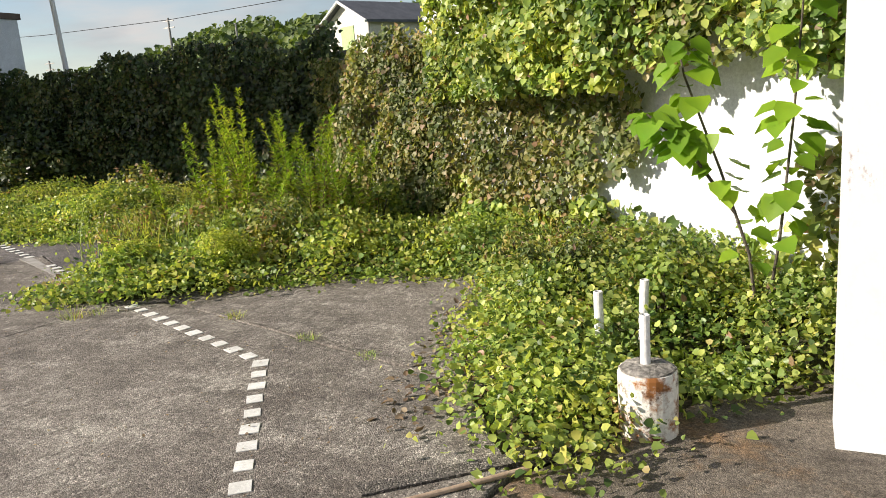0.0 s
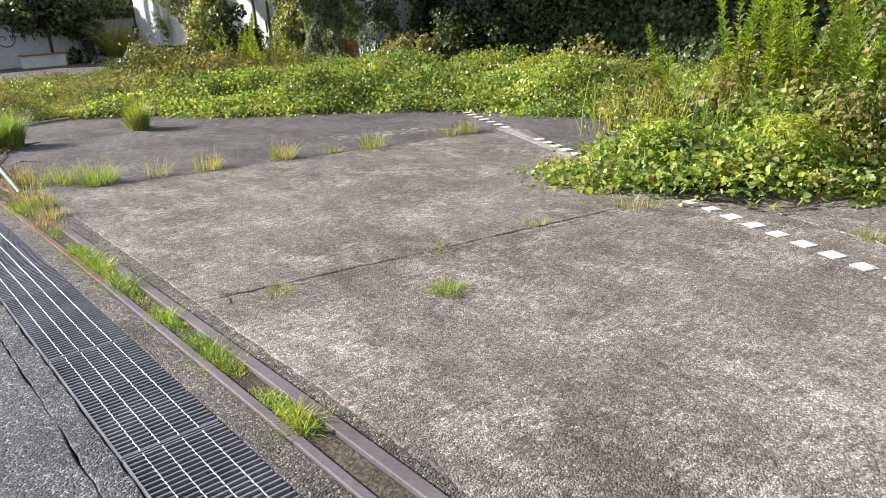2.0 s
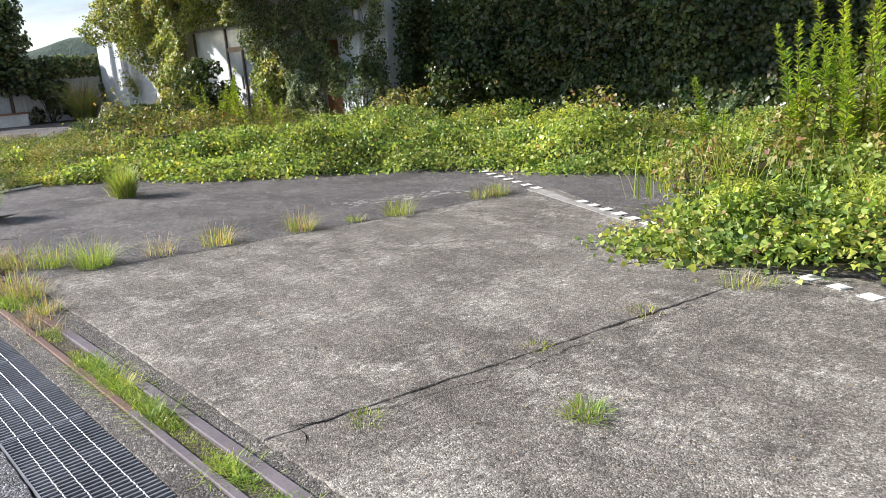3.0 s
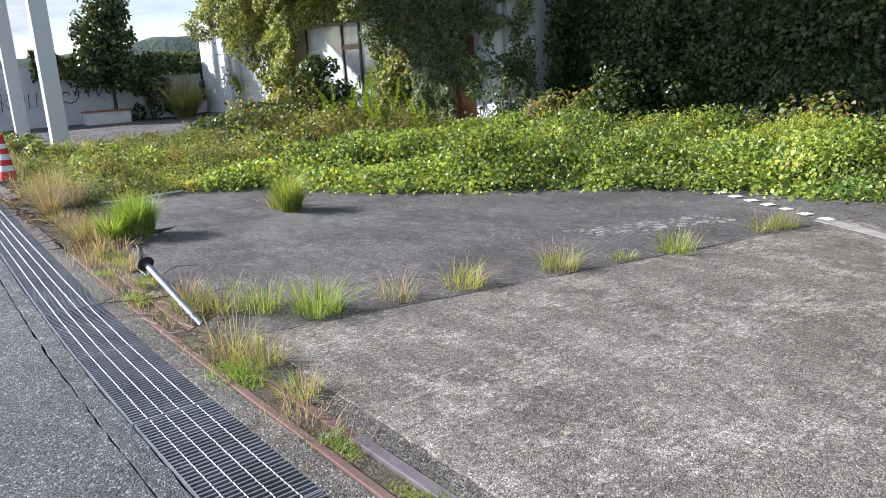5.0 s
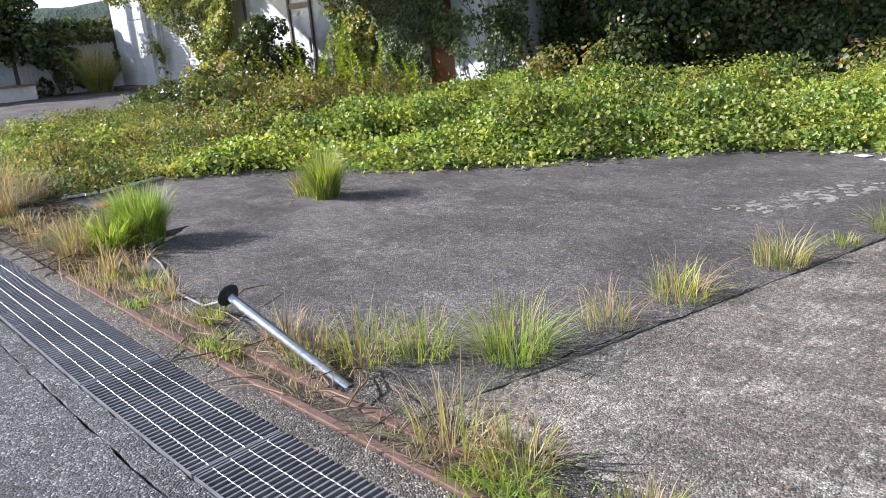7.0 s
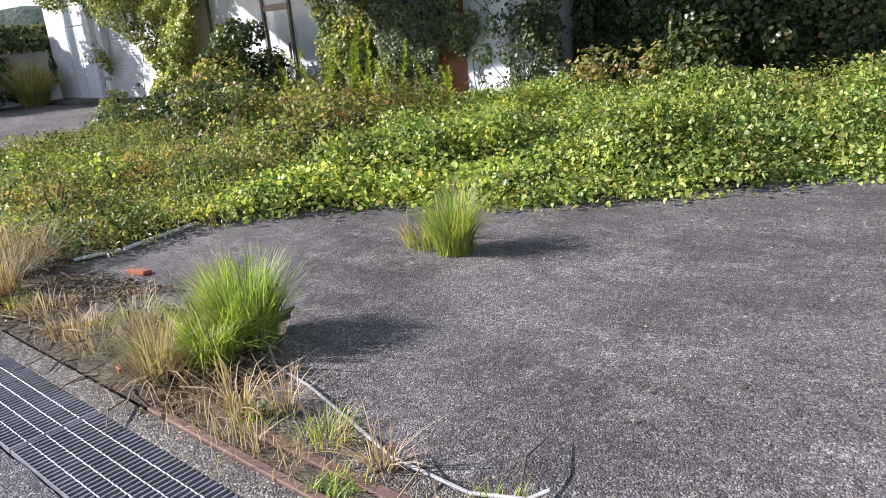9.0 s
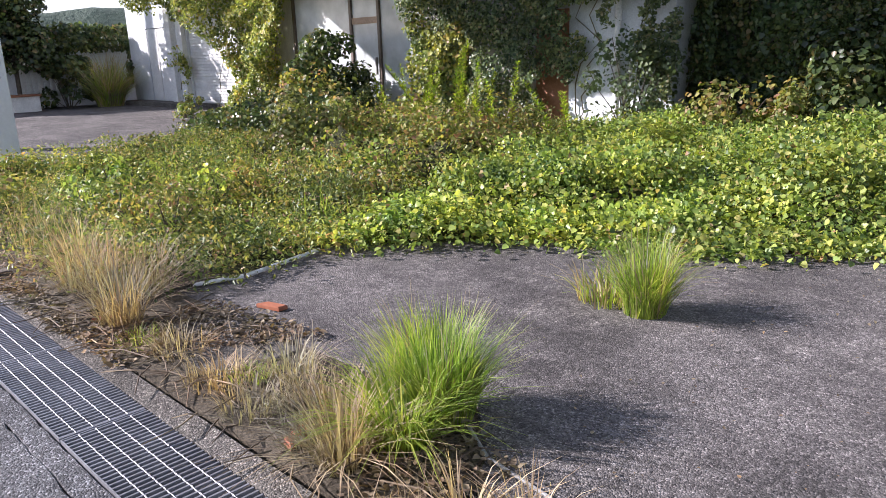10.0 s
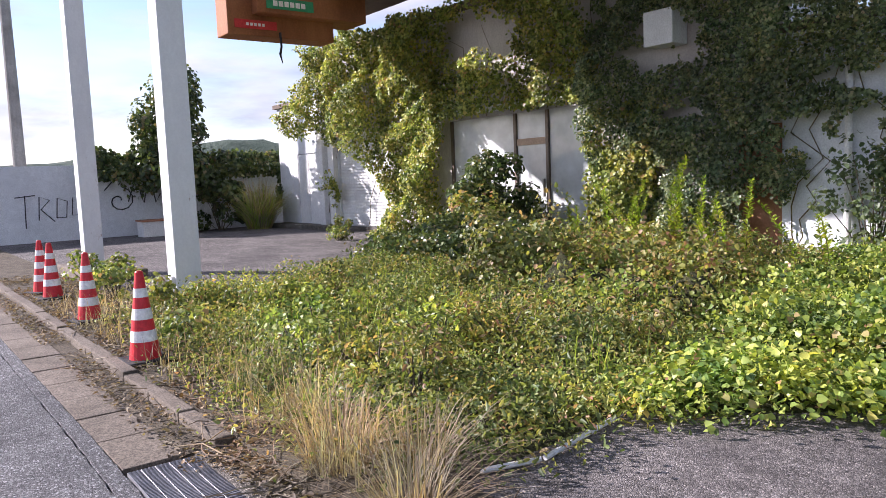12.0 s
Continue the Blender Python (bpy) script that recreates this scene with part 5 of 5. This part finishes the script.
# bushy weeds of many kinds rising from the tangle
r8 = np.random.default_rng(88)
KINDS = [(WEED, "bushy green weed with small leaves"), (CREEPER, "yellowing bushy weed with narrow leaves"), (SHOPIVY, "dark green bushy weed in the tangle"), (KUDZU, "bright green leafy weed among vines"), (DRYLEAF, "brown withered weed with dead leaves")]


def bushes(poly, count, kinds, hmin, hmax, rad, leaf):
    x, y = sample(poly, count * 6 / 10.0, r8)
    for i in range(min(count, len(x))):
        m_, lab = KINDS[kinds[r8.integers(0, len(kinds))]]
        h = r8.uniform(hmin, hmax)
        shrub("weed_bush", (x[i], y[i], 0.05), rad * r8.uniform(0.7, 1.3), h, int(560 * (h / 0.5) ** 1.3), leaf, m_, lab, 5000 + i + int(100 * poly[0][0]), "weed", 9, 0.9 if m_ is KUDZU else 0.45)["group"] = "bushy weeds"


bushes([(-20.8, 2.0), (-15.6, 1.9), (-15.3, 3.2), (-16.5, 5.0), (-20.4, 3.9)], 34, [0, 0, 1, 3, 0, 1], 0.25, 0.45, 0.4, 0.045)
bushes([(-20, 4.6), (-15.9, 4.4), (-16.2, 7.4), (-19.6, 7.4)], 26, [1, 1, 0, 3, 1], 0.3, 0.55, 0.42, 0.045)
bushes([(-16, 6.4), (-9, 7.4), (-7.5, 9.2), (-16, 9.6)], 22, [3, 3, 0, 3, 1], 0.28, 0.5, 0.45, 0.05)
bushes([(-22.5, 8.0), (-17, 7.6), (-17, 9.4), (-22.5, 9.4)], 12, [2, 0, 1], 0.4, 0.7, 0.45, 0.055)
bushes([(-7, 5.2), (-3.4, 6.1), (-4.5, 7.8), (-7, 8.5)], 12, [3, 0, 1], 0.4, 0.75, 0.42, 0.055)
bushes([(-2, 4.3), (0, 4.3), (-1.0, 5.6), (-2.2, 5.8)], 7, [3, 0, 1], 0.3, 0.55, 0.35, 0.045)

# specks of grit and dry leaf on the slabs
x, y = sample([(-12.5, 1.3), (-2.0, 1.3), (-1.5, 3.0), (-4.5, 4.4), (-9, 6.3), (-12.5, 4.2)], 40, r8)
o = np.array([x[0], y[0], 0])
V, S, I = leaf_arrays(np.stack([x, y, np.full(len(x), 0.008)], 1) - o, np.tile([0, 0, 1.0], (len(x), 1)), r8.uniform(0.006, 0.022, len(x)), r8, spread=0.3, width=0.7)
ob = new("slab_debris", raw_mesh("slab_debris", V, S, I, DRYLEAF))
ob.location = o
tagged(ob, "specks of dry leaf and grit scattered on the slabs", "debris", kind="stuff")

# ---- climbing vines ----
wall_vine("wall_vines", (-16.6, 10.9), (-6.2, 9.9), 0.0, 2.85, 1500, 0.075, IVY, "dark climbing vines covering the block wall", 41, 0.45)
wall_vine("dry_wall_vines", (-6.5, 9.75), (-3.7, 8.0), 0.0, 2.5, 1700, 0.062, MIXVINE, "sunlit brown and green vines on the wall", 42, 0.45)
wall_vine("creeper_face", (-4.1, 8.25), (3.0, 3.3), 0.0, 2.4, 1700, 0.06, MIXVINE, "sunlit brown and green creeper over the white wall", 43, 0.4, keepout=[(3.35, 5.4, 0.3, 1.62)], stems=0)
wall_vine("leafy_vines", (-3.45, 7.8), (3.0, 3.3), 1.5, 4.2, 2300, 0.062, KUDZU, "thick bright green vines hanging over the white wall", 44, 0.75, keepout=[(2.85, 4.3, 0.3, 1.7)], stems=0)
wall_vine("low_vines", (-4.1, 8.25), (3.0, 3.3), 0.0, 0.85, 900, 0.075, KUDZU, "green vines at the foot of the white wall", 45, 0.5, keepout=[(3.5, 5.0, 0.5, 2)], stems=0)
wall_vine("shop_creeper", (-32.0, 10.0), (-25.6, 10.0), 0.0, 5.25, 2100, 0.066, HANGER, "sunlit yellow-green creeper hanging over the shutter", 46, 0.95, keepout=[(-1, 1.3, -1, 2.75), (1.1, 4.0, -1, 2.45), (3.2, 4.4, -1, 0.9), (-1, 0.7, 3.9, 6)])
wall_vine("window_creeper", (-25.9, 10.0), (-21.2, 10.0), 2.6, 5.2, 1500, 0.066, HANGER, "creeper hanging over the shop window", 47, 0.85, keepout=[(0.3, 2.6, 3.75, 4.5)])
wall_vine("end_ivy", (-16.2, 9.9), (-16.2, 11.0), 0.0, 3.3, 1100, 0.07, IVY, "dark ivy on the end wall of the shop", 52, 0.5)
wall_vine("shop_ivy", (-21.35, 10.0), (-16.0, 10.0), 0.0, 5.4, 2900, 0.05, SHOPIVY, "dense dark ivy covering the shop front", 48, 0.55, keepout=[(3.4, 4.85, 0.2, 2.1), (2.85, 3.4, 0.1, 0.95), (1.1, 1.85, 3.3, 3.95)], bald=0.29, stems=0.8, lowtop=3.5)
wall_vine("edge_creeper", (-21.3, 9.95), (-20.0, 9.95), 0.0, 2.7, 1200, 0.07, HANGER, "yellow-green creeper beside the shop window", 49, 0.6)
wall_vine("west_wall_vines", (-35.55, 4.2), (-35.7, 10.9), 1.65, 2.75, 1100, 0.11, IVY, "dark ivy hanging over the white wall", 51, 0.8)


def tree(name, at, height, clumps, n, size, mat, label, seed, trunk=0.07):
    """Tapered trunk, limbs and a loose crown of leaves."""
    r = np.random.default_rng(seed)
    ob = empty_thing(name, label, "tree", at)
    bm = bmesh.new()
    top = Vector((r.normal(0, 0.15), r.normal(0, 0.15), height * 0.85))
    tube(bm, [(0, 0, -0.05), tuple(top * 0.35 + Vector((0.08, 0, 0))), tuple(top * 0.7), tuple(top)], [trunk, trunk * 0.8, trunk * 0.5, trunk * 0.2], 9)
    part("trunk", bm, BARK, ob)
    cs = []
    for i in range(clumps):
        bm = bmesh.new()
        q = r.uniform(0.3, 1.0)
        a, out = r.random() * 6.283, height * 0.26 * r.uniform(0.2, 1.0) * (1.25 - 0.7 * q)
        s = top * q
        e = s + Vector((out * math.cos(a), out * math.sin(a), height * 0.12 * r.random()))
        tube(bm, [tuple(s * 0.8), tuple((s + e) / 2 + Vector((0, 0, 0.05))), tuple(e)], [trunk * 0.35, trunk * 0.22, trunk * 0.08], 5)
        cs.append((e.x, e.y, e.z, height * r.uniform(0.06, 0.12)))
        part("limb", bm, BARK, ob)
    crown("crown", cs, n, size, mat, r, ob)
    return ob


tree("tree", (-35.0, 6.75, 0), 4.9, 46, 7000, 0.12, IVY, "small dark leafy tree beside the white wall", 401)
shrub("wall_ivy_bush", (-35.3, 6.6, 1.5), 1.0, 1.5, 2000, 0.12, IVY, "mass of dark ivy over the top of the wall", 406, "bush", 22)
tree("sapling", (-34.7, 10.6, 0), 2.3, 16, 1500, 0.13, IVY, "low dark broadleaf tree beside the door", 402, 0.05)
shrub("wall_bush", (-34.8, 8.0, 0), 0.9, 1.9, 2400, 0.12, IVY, "dark bush at the foot of the white wall", 403, "bush", 18)
tuft("pampas_grass", (-34.2, 9.0, 0), 1500, 1.9, 6.0, GRASS, "tall pale pampas grass clump", 404, "pampas grass", width=0.008, lean=(0.05, 0.95), droop=0.3, straw=0.55, group="")

# young plant with broad leaves in front of the white wall
sap = empty_thing("broadleaf_sapling", "young plant with large heart-shaped green leaves", "sapling", (-0.2, 4.55, 0))
BROAD = []
for pts in ([(0, 0, 0), (-0.06, 0.02, 0.5), (-0.22, 0.02, 1.0), (-0.42, 0.04, 1.55), (-0.46, 0.05, 1.75)], [(0.02, 0, 0), (0.1, 0.03, 0.6), (0.16, 0.05, 1.3), (0.2, 0.1, 2.0)], [(-0.14, 0.02, 0.75), (-0.4, -0.05, 1.15), (-0.62, -0.06, 1.35)]):
    bm = bmesh.new()
    tube(bm, pts, [0.012 * (1 - 0.7 * i / len(pts)) for i in range(len(pts))], 6)
    part("stem", bm, BARK, sap)
    BROAD.append(pts)
r5 = np.random.default_rng(9)
P, A = [], []
for pts in BROAD:
    for _ in range(44):
        q = r5.uniform(0.9, len(pts) - 1.02)
        i = int(q)
        p = np.array(pts[i]) + (q - i) * (np.array(pts[i + 1]) - np.array(pts[i]))
        a = r5.random() * 6.283
        P.append(p + 0.07 * np.array([math.cos(a), math.sin(a), 0.2]))
        A.append([math.cos(a), math.sin(a), -0.5])
P, A = np.array(P), np.array(A)
foliage("broad_leaves", P, np.stack([A[:, 0] * 0.5, A[:, 1] * 0.5 - 0.3, np.ones(len(P)) * 0.8], 1), r5.uniform(0.09, 0.18, len(P)), BIGLEAF, r5, sap, spread=0.2, along=A, width=0.95)

# ---- small things on the lot ----
ped = empty_thing("pipe_pedestal", "rusted white steel drum filled with concrete, a white pipe in it", "pedestal", (-0.60, 3.18, 0))
bm = bmesh.new()
lathe(bm, [(0.13, -0.02), (0.132, 0.0), (0.132, 0.27), (0.128, 0.285), (0.122, 0.285)], 28)
part("drum", bm, RUSTY, ped, "flaking white drum with rust")
bm = bmesh.new()
lathe(bm, [(0.121, 0.24), (0.121, 0.288), (0.10, 0.297), (0.05, 0.302)], 24)
for v in bm.verts:
    v.co.z += 0.008 * random.random() if v.co.z > 0.27 else 0
part("concrete_fill", bm, BLOCKW, ped, "rough grey concrete fill")
bm = bmesh.new()
lathe(bm, [(0.023, 0.28), (0.023, 0.53), (0.019, 0.532), (0.019, 0.50)], 16, (-0.01, 0.01, 0))
part("pipe", bm, WHITE, ped, "white pipe stub")
for x, y, h, lean_ in ((-0.98, 3.85, 0.44, 0.0), (-0.80, 4.1, 0.45, 0.05)):
    ob = empty_thing("vent_pipe", "white pipe stub rising from the vines", "pipe", (x, y, 0), "white pipe stubs")
    bm = bmesh.new()
    lathe(bm, [(0.026, -0.05), (0.026, h), (0.021, h + 0.002), (0.021, h - 0.04)], 16)
    part("tube", bm, WHITE, ob)
    ob.rotation_euler = (0, lean_, 0)

pole = empty_thing("metal_post", "galvanised steel post with round foot plate lying tilted in the weeds", "post", (-9.76, 1.02, 0))
a, b = Vector((0, 0, -0.02)), Vector((-0.727, -0.084, 0.245))
bm = bmesh.new()
tube(bm, [tuple(a), tuple(b)], 0.021, 18)
part("tube", bm, CHROME, pole)
bm = bmesh.new()
lathe(bm, [(0.05, 0.0), (0.054, 0.005), (0.05, 0.011), (0.03, 0.015), (0.026, 0.028)], 24)
o = part("foot_plate", bm, BLACK, pole, "black round foot plate")
o.rotation_mode = "QUATERNION"
o.rotation_quaternion = (a - b).to_track_quat("Z", "Y")
o.location = b

rope = empty_thing("grey_rope", "thin grey rope lying on the slab, tied to the post", "rope", (-12.5, 1.35, 0))
bm = bmesh.new()
tube(bm, [(-0.05, 0.1, 0.012), (0.15, -0.02, 0.012), (0.45, -0.07, 0.012), (0.8, -0.17, 0.012), (1.1, -0.26, 0.012), (1.45, -0.28, 0.02), (1.68, -0.3, 0.1), (1.79, -0.34, 0.2)], 0.007, 8)
part("rope_line", bm, rough_mat("rope_fibre", (0.2, 0.2, 0.2), (0.36, 0.35, 0.34), 5, 50, 0.6), rope)
for p in (((-15.12, 2.66), (-14.98, 1.98)), ((-14.98, 1.95), (-15.08, 1.62))):
    bm = bmesh.new()
    tube(bm, [(p[0][0], p[0][1], 0.015), (p[1][0], p[1][1], 0.014)], 0.014, 8)
    tagged(part("edge_trim", bm, REFLECT), "pale metal edging strip lying at the weeds", "metal strip")
for x, y, t in ((-14.35, 1.75, 0.3), (-14.9, 1.05, 0.9), (-13.0, 0.98, 2.0)):
    bm = bmesh.new()
    prism(bm, [(-0.09, -0.025), (0.08, -0.035), (0.1, 0.02), (-0.05, 0.03)], 0, 0.025, 0.006)
    o = tagged(part("tile_shard", bm, rough_mat("terracotta", (0.3, 0.1, 0.05), (0.42, 0.17, 0.1), 6, 60)), "broken terracotta tile piece on the ground", "tile piece", "broken tile pieces")
    o.location, o.rotation_euler = (x, y, -0.004), (0, 0, t)
tagged(box("stone_slab", -14.5, -13.7, 1.05, 1.5, -0.1, 0.004, STRIP, None, 0.01), "broken concrete slab piece on the verge", "concrete slab")
tagged(box("ground_verge", -16.3, -12.22, 0.8505, 1.545, -0.3, -0.008, SOIL, None, 0.004), "dirty verge with dead leaves", "ground", kind="structure")
tagged(box("ground_verge_2", -40, -15.06, 0.97, 1.9, -0.3, 0.03, SOIL, None, 0.01), "dark earth verge behind the kerb", "ground", kind="structure")

bm = bmesh.new()
tube(bm, [(-1.42, 2.2, 0.012), (-1.2, 2.42, 0.013), (-0.98, 2.63, 0.022)], 0.012, 10)
tagged(part("rusty_pipe", bm, PIPE), "tan rusted pipe lying at the edge of the vines", "pipe")

# traffic cones
cone = empty_thing("traffic_cone", "red and white striped traffic cone on a black base", "traffic cone", (-18.45, 1.12, 0.03), "traffic cones along the kerb")
bm = bmesh.new()
add_box(bm, -0.17, 0.17, -0.17, 0.17, 0, 0.035, 0.012)
part("base", bm, BLACK, cone)
prof = lambda z: 0.118 - 0.088 * (z - 0.035) / 0.665
for i, (z0, z1, m) in enumerate(((0.035, 0.17, RED), (0.17, 0.255, REFLECT), (0.255, 0.34, RED), (0.34, 0.425, REFLECT), (0.425, 0.51, RED), (0.51, 0.58, REFLECT), (0.58, 0.70, RED))):
    bm = bmesh.new()
    e = 0.0015 if m is REFLECT else 0
    lathe(bm, [(prof(z0) + e, z0), (prof(z1) + e, z1)] + ([(0.02, 0.712)] if i == 6 else []), 24)
    part("reflective_band" if e else "cone_section", bm, m, cone)
for x, y, t in ((-20.76, 1.22, 0.4), (-22.9, 1.25, 0.2), (-23.6, 1.25, 0.9)):
    copy_thing(cone, pose(x, y, 0.03, 0, 0, t * 30))

# ---- distance: house, poles, wires ----
house = empty_thing("house", "cream gabled house with grey roof behind the wall", "house", (-29.2, 46.5, 3.55))
house.rotation_euler = (0, 0, radians(-24))
bm = bmesh.new()
W, D, E, R = 2.75, 9.0, 3.6, 5.0
vs = [bm.verts.new(p) for p in ((-W, 0, 0), (W, 0, 0), (W, 0, E), (0, 0, R), (-W, 0, E), (-W, D, 0), (W, D, 0), (W, D, E), (0, D, R), (-W, D, E))]
for f in ((0, 1, 2, 3, 4), (5, 9, 8, 7, 6), (1, 6, 7, 2), (0, 4, 9, 5), (2, 7, 8, 3), (4, 3, 8, 9), (0, 5, 6, 1)):
    bm.faces.new([vs[i] for i in f])
part("wall", bm, CREAM, house)
for s in (1, -1):
    bm = bmesh.new()
    sl = (R - E) / W
    o = [(0, -0.5), (W + 0.5, -0.5), (W + 0.5, D + 0.5), (0, D + 0.5)]
    lo = [bm.verts.new((s * x, y, R - sl * x + 0.02)) for x, y in o]
    hi = [bm.verts.new((s * x, y, R - sl * x + 0.2)) for x, y in o]
    for i in range(4):
        bm.faces.new((lo[i], lo[(i + 1) % 4], hi[(i + 1) % 4], hi[i]))
    bm.faces.new(hi)
    bm.faces.new(lo[::-1])
    part("roof", bm, ROOFT, house)
    bm = bmesh.new()
    tube(bm, [(0, -0.52, R + 0.08), (s * (W + 0.5), -0.52, R - sl * (W + 0.5) + 0.08)], 0.11, 6)
    part("barge_board", bm, WHITE, house, "white barge board")
box("garage_panel", -0.6, 1.0, -0.05, 0.0, 1.2, 3.4, PALEGREEN, house, 0.01, "pale green boarded window")
w_ = box("window", W, W + 0.05, 1.6, 3.2, 2.2, 3.1, ALU, house, 0.01, "dark side window")
for i in range(4):
    box("bar", W + 0.05, W + 0.09, 1.75 + i * 0.4, 1.8 + i * 0.4, 2.25, 3.05, WHITE, w_)
bm = bmesh.new()
tube(bm, [(W + 0.1, -0.05, 3.5), (W + 0.1, -0.05, 0.2)], 0.06, 6)
part("downpipe", bm, ALU, house)


def power_pole(x, y, z, h, rad, mat, label, arms=True):
    ob = empty_thing("utility_pole", label, "utility pole", (x, y, z), "utility poles")
    bm = bmesh.new()
    lathe(bm, [(rad, 0), (rad * 0.65, h)], 14)
    part("shaft", bm, mat, ob)
    if arms:
        for k in (0.3, 1.0):
            box("crossarm", -0.75, 0.75, -0.05, 0.05, h - k - 0.05, h - k + 0.05, ALU, ob)
    return ob


power_pole(-13.05, 10.5, 0, 6.0, 0.06, PILLAR, "thin white weathered post standing in the vines", False).rotation_euler = (0, radians(-3.2), 0)
power_pole(-41.5, 3.65, 0, 11, 0.22, POLEC, "grey concrete utility pole behind the white wall", False)
power_pole(-61, 62, 4, 8, 0.16, POLEC, "distant grey concrete utility pole", True)
power_pole(-52, 62, 4, 6.5, 0.14, POLEC, "small distant utility pole", False)
power_pole(-78, 60, 3, 6, 0.14, POLEC, "small distant utility pole", True)
wire = empty_thing("overhead_wire", "thin overhead power line", "power line", (-61, 62, 12))
bm = bmesh.new()
tube(bm, [(-40, 0, 1.2), (-20, 0, 0.2), (0, 0, -0.2), (20, 0, 0.1), (42, 0, 1.2)], 0.035, 5)
part("cable", bm, BLACK, wire)

# small pile of junk and sheets by the side wall
junk = empty_thing("white_bench", "white boxy bench with brown boards by the wall", "bench", (-34.6, 6.3, 0))
box("body", -0.3, 0.3, -0.75, 0.75, -0.02, 0.42, WHITE, junk, 0.02)
box("board", -0.34, 0.34, -0.78, 0.78, 0.42, 0.47, BROWND, junk, 0.01)
sheet = empty_thing("corrugated_sheet", "white corrugated metal sheet standing against the wall", "metal sheet", (-35.45, 7.5, 0))
for i in range(7):
    box("rib", -0.03, 0.03, -0.56 + i * 0.16, -0.46 + i * 0.16, 0, 1.75, WHITE, sheet, 0.02)
box("panel", -0.045, -0.03, -0.56, 0.56, 0, 1.75, WHITE, sheet)
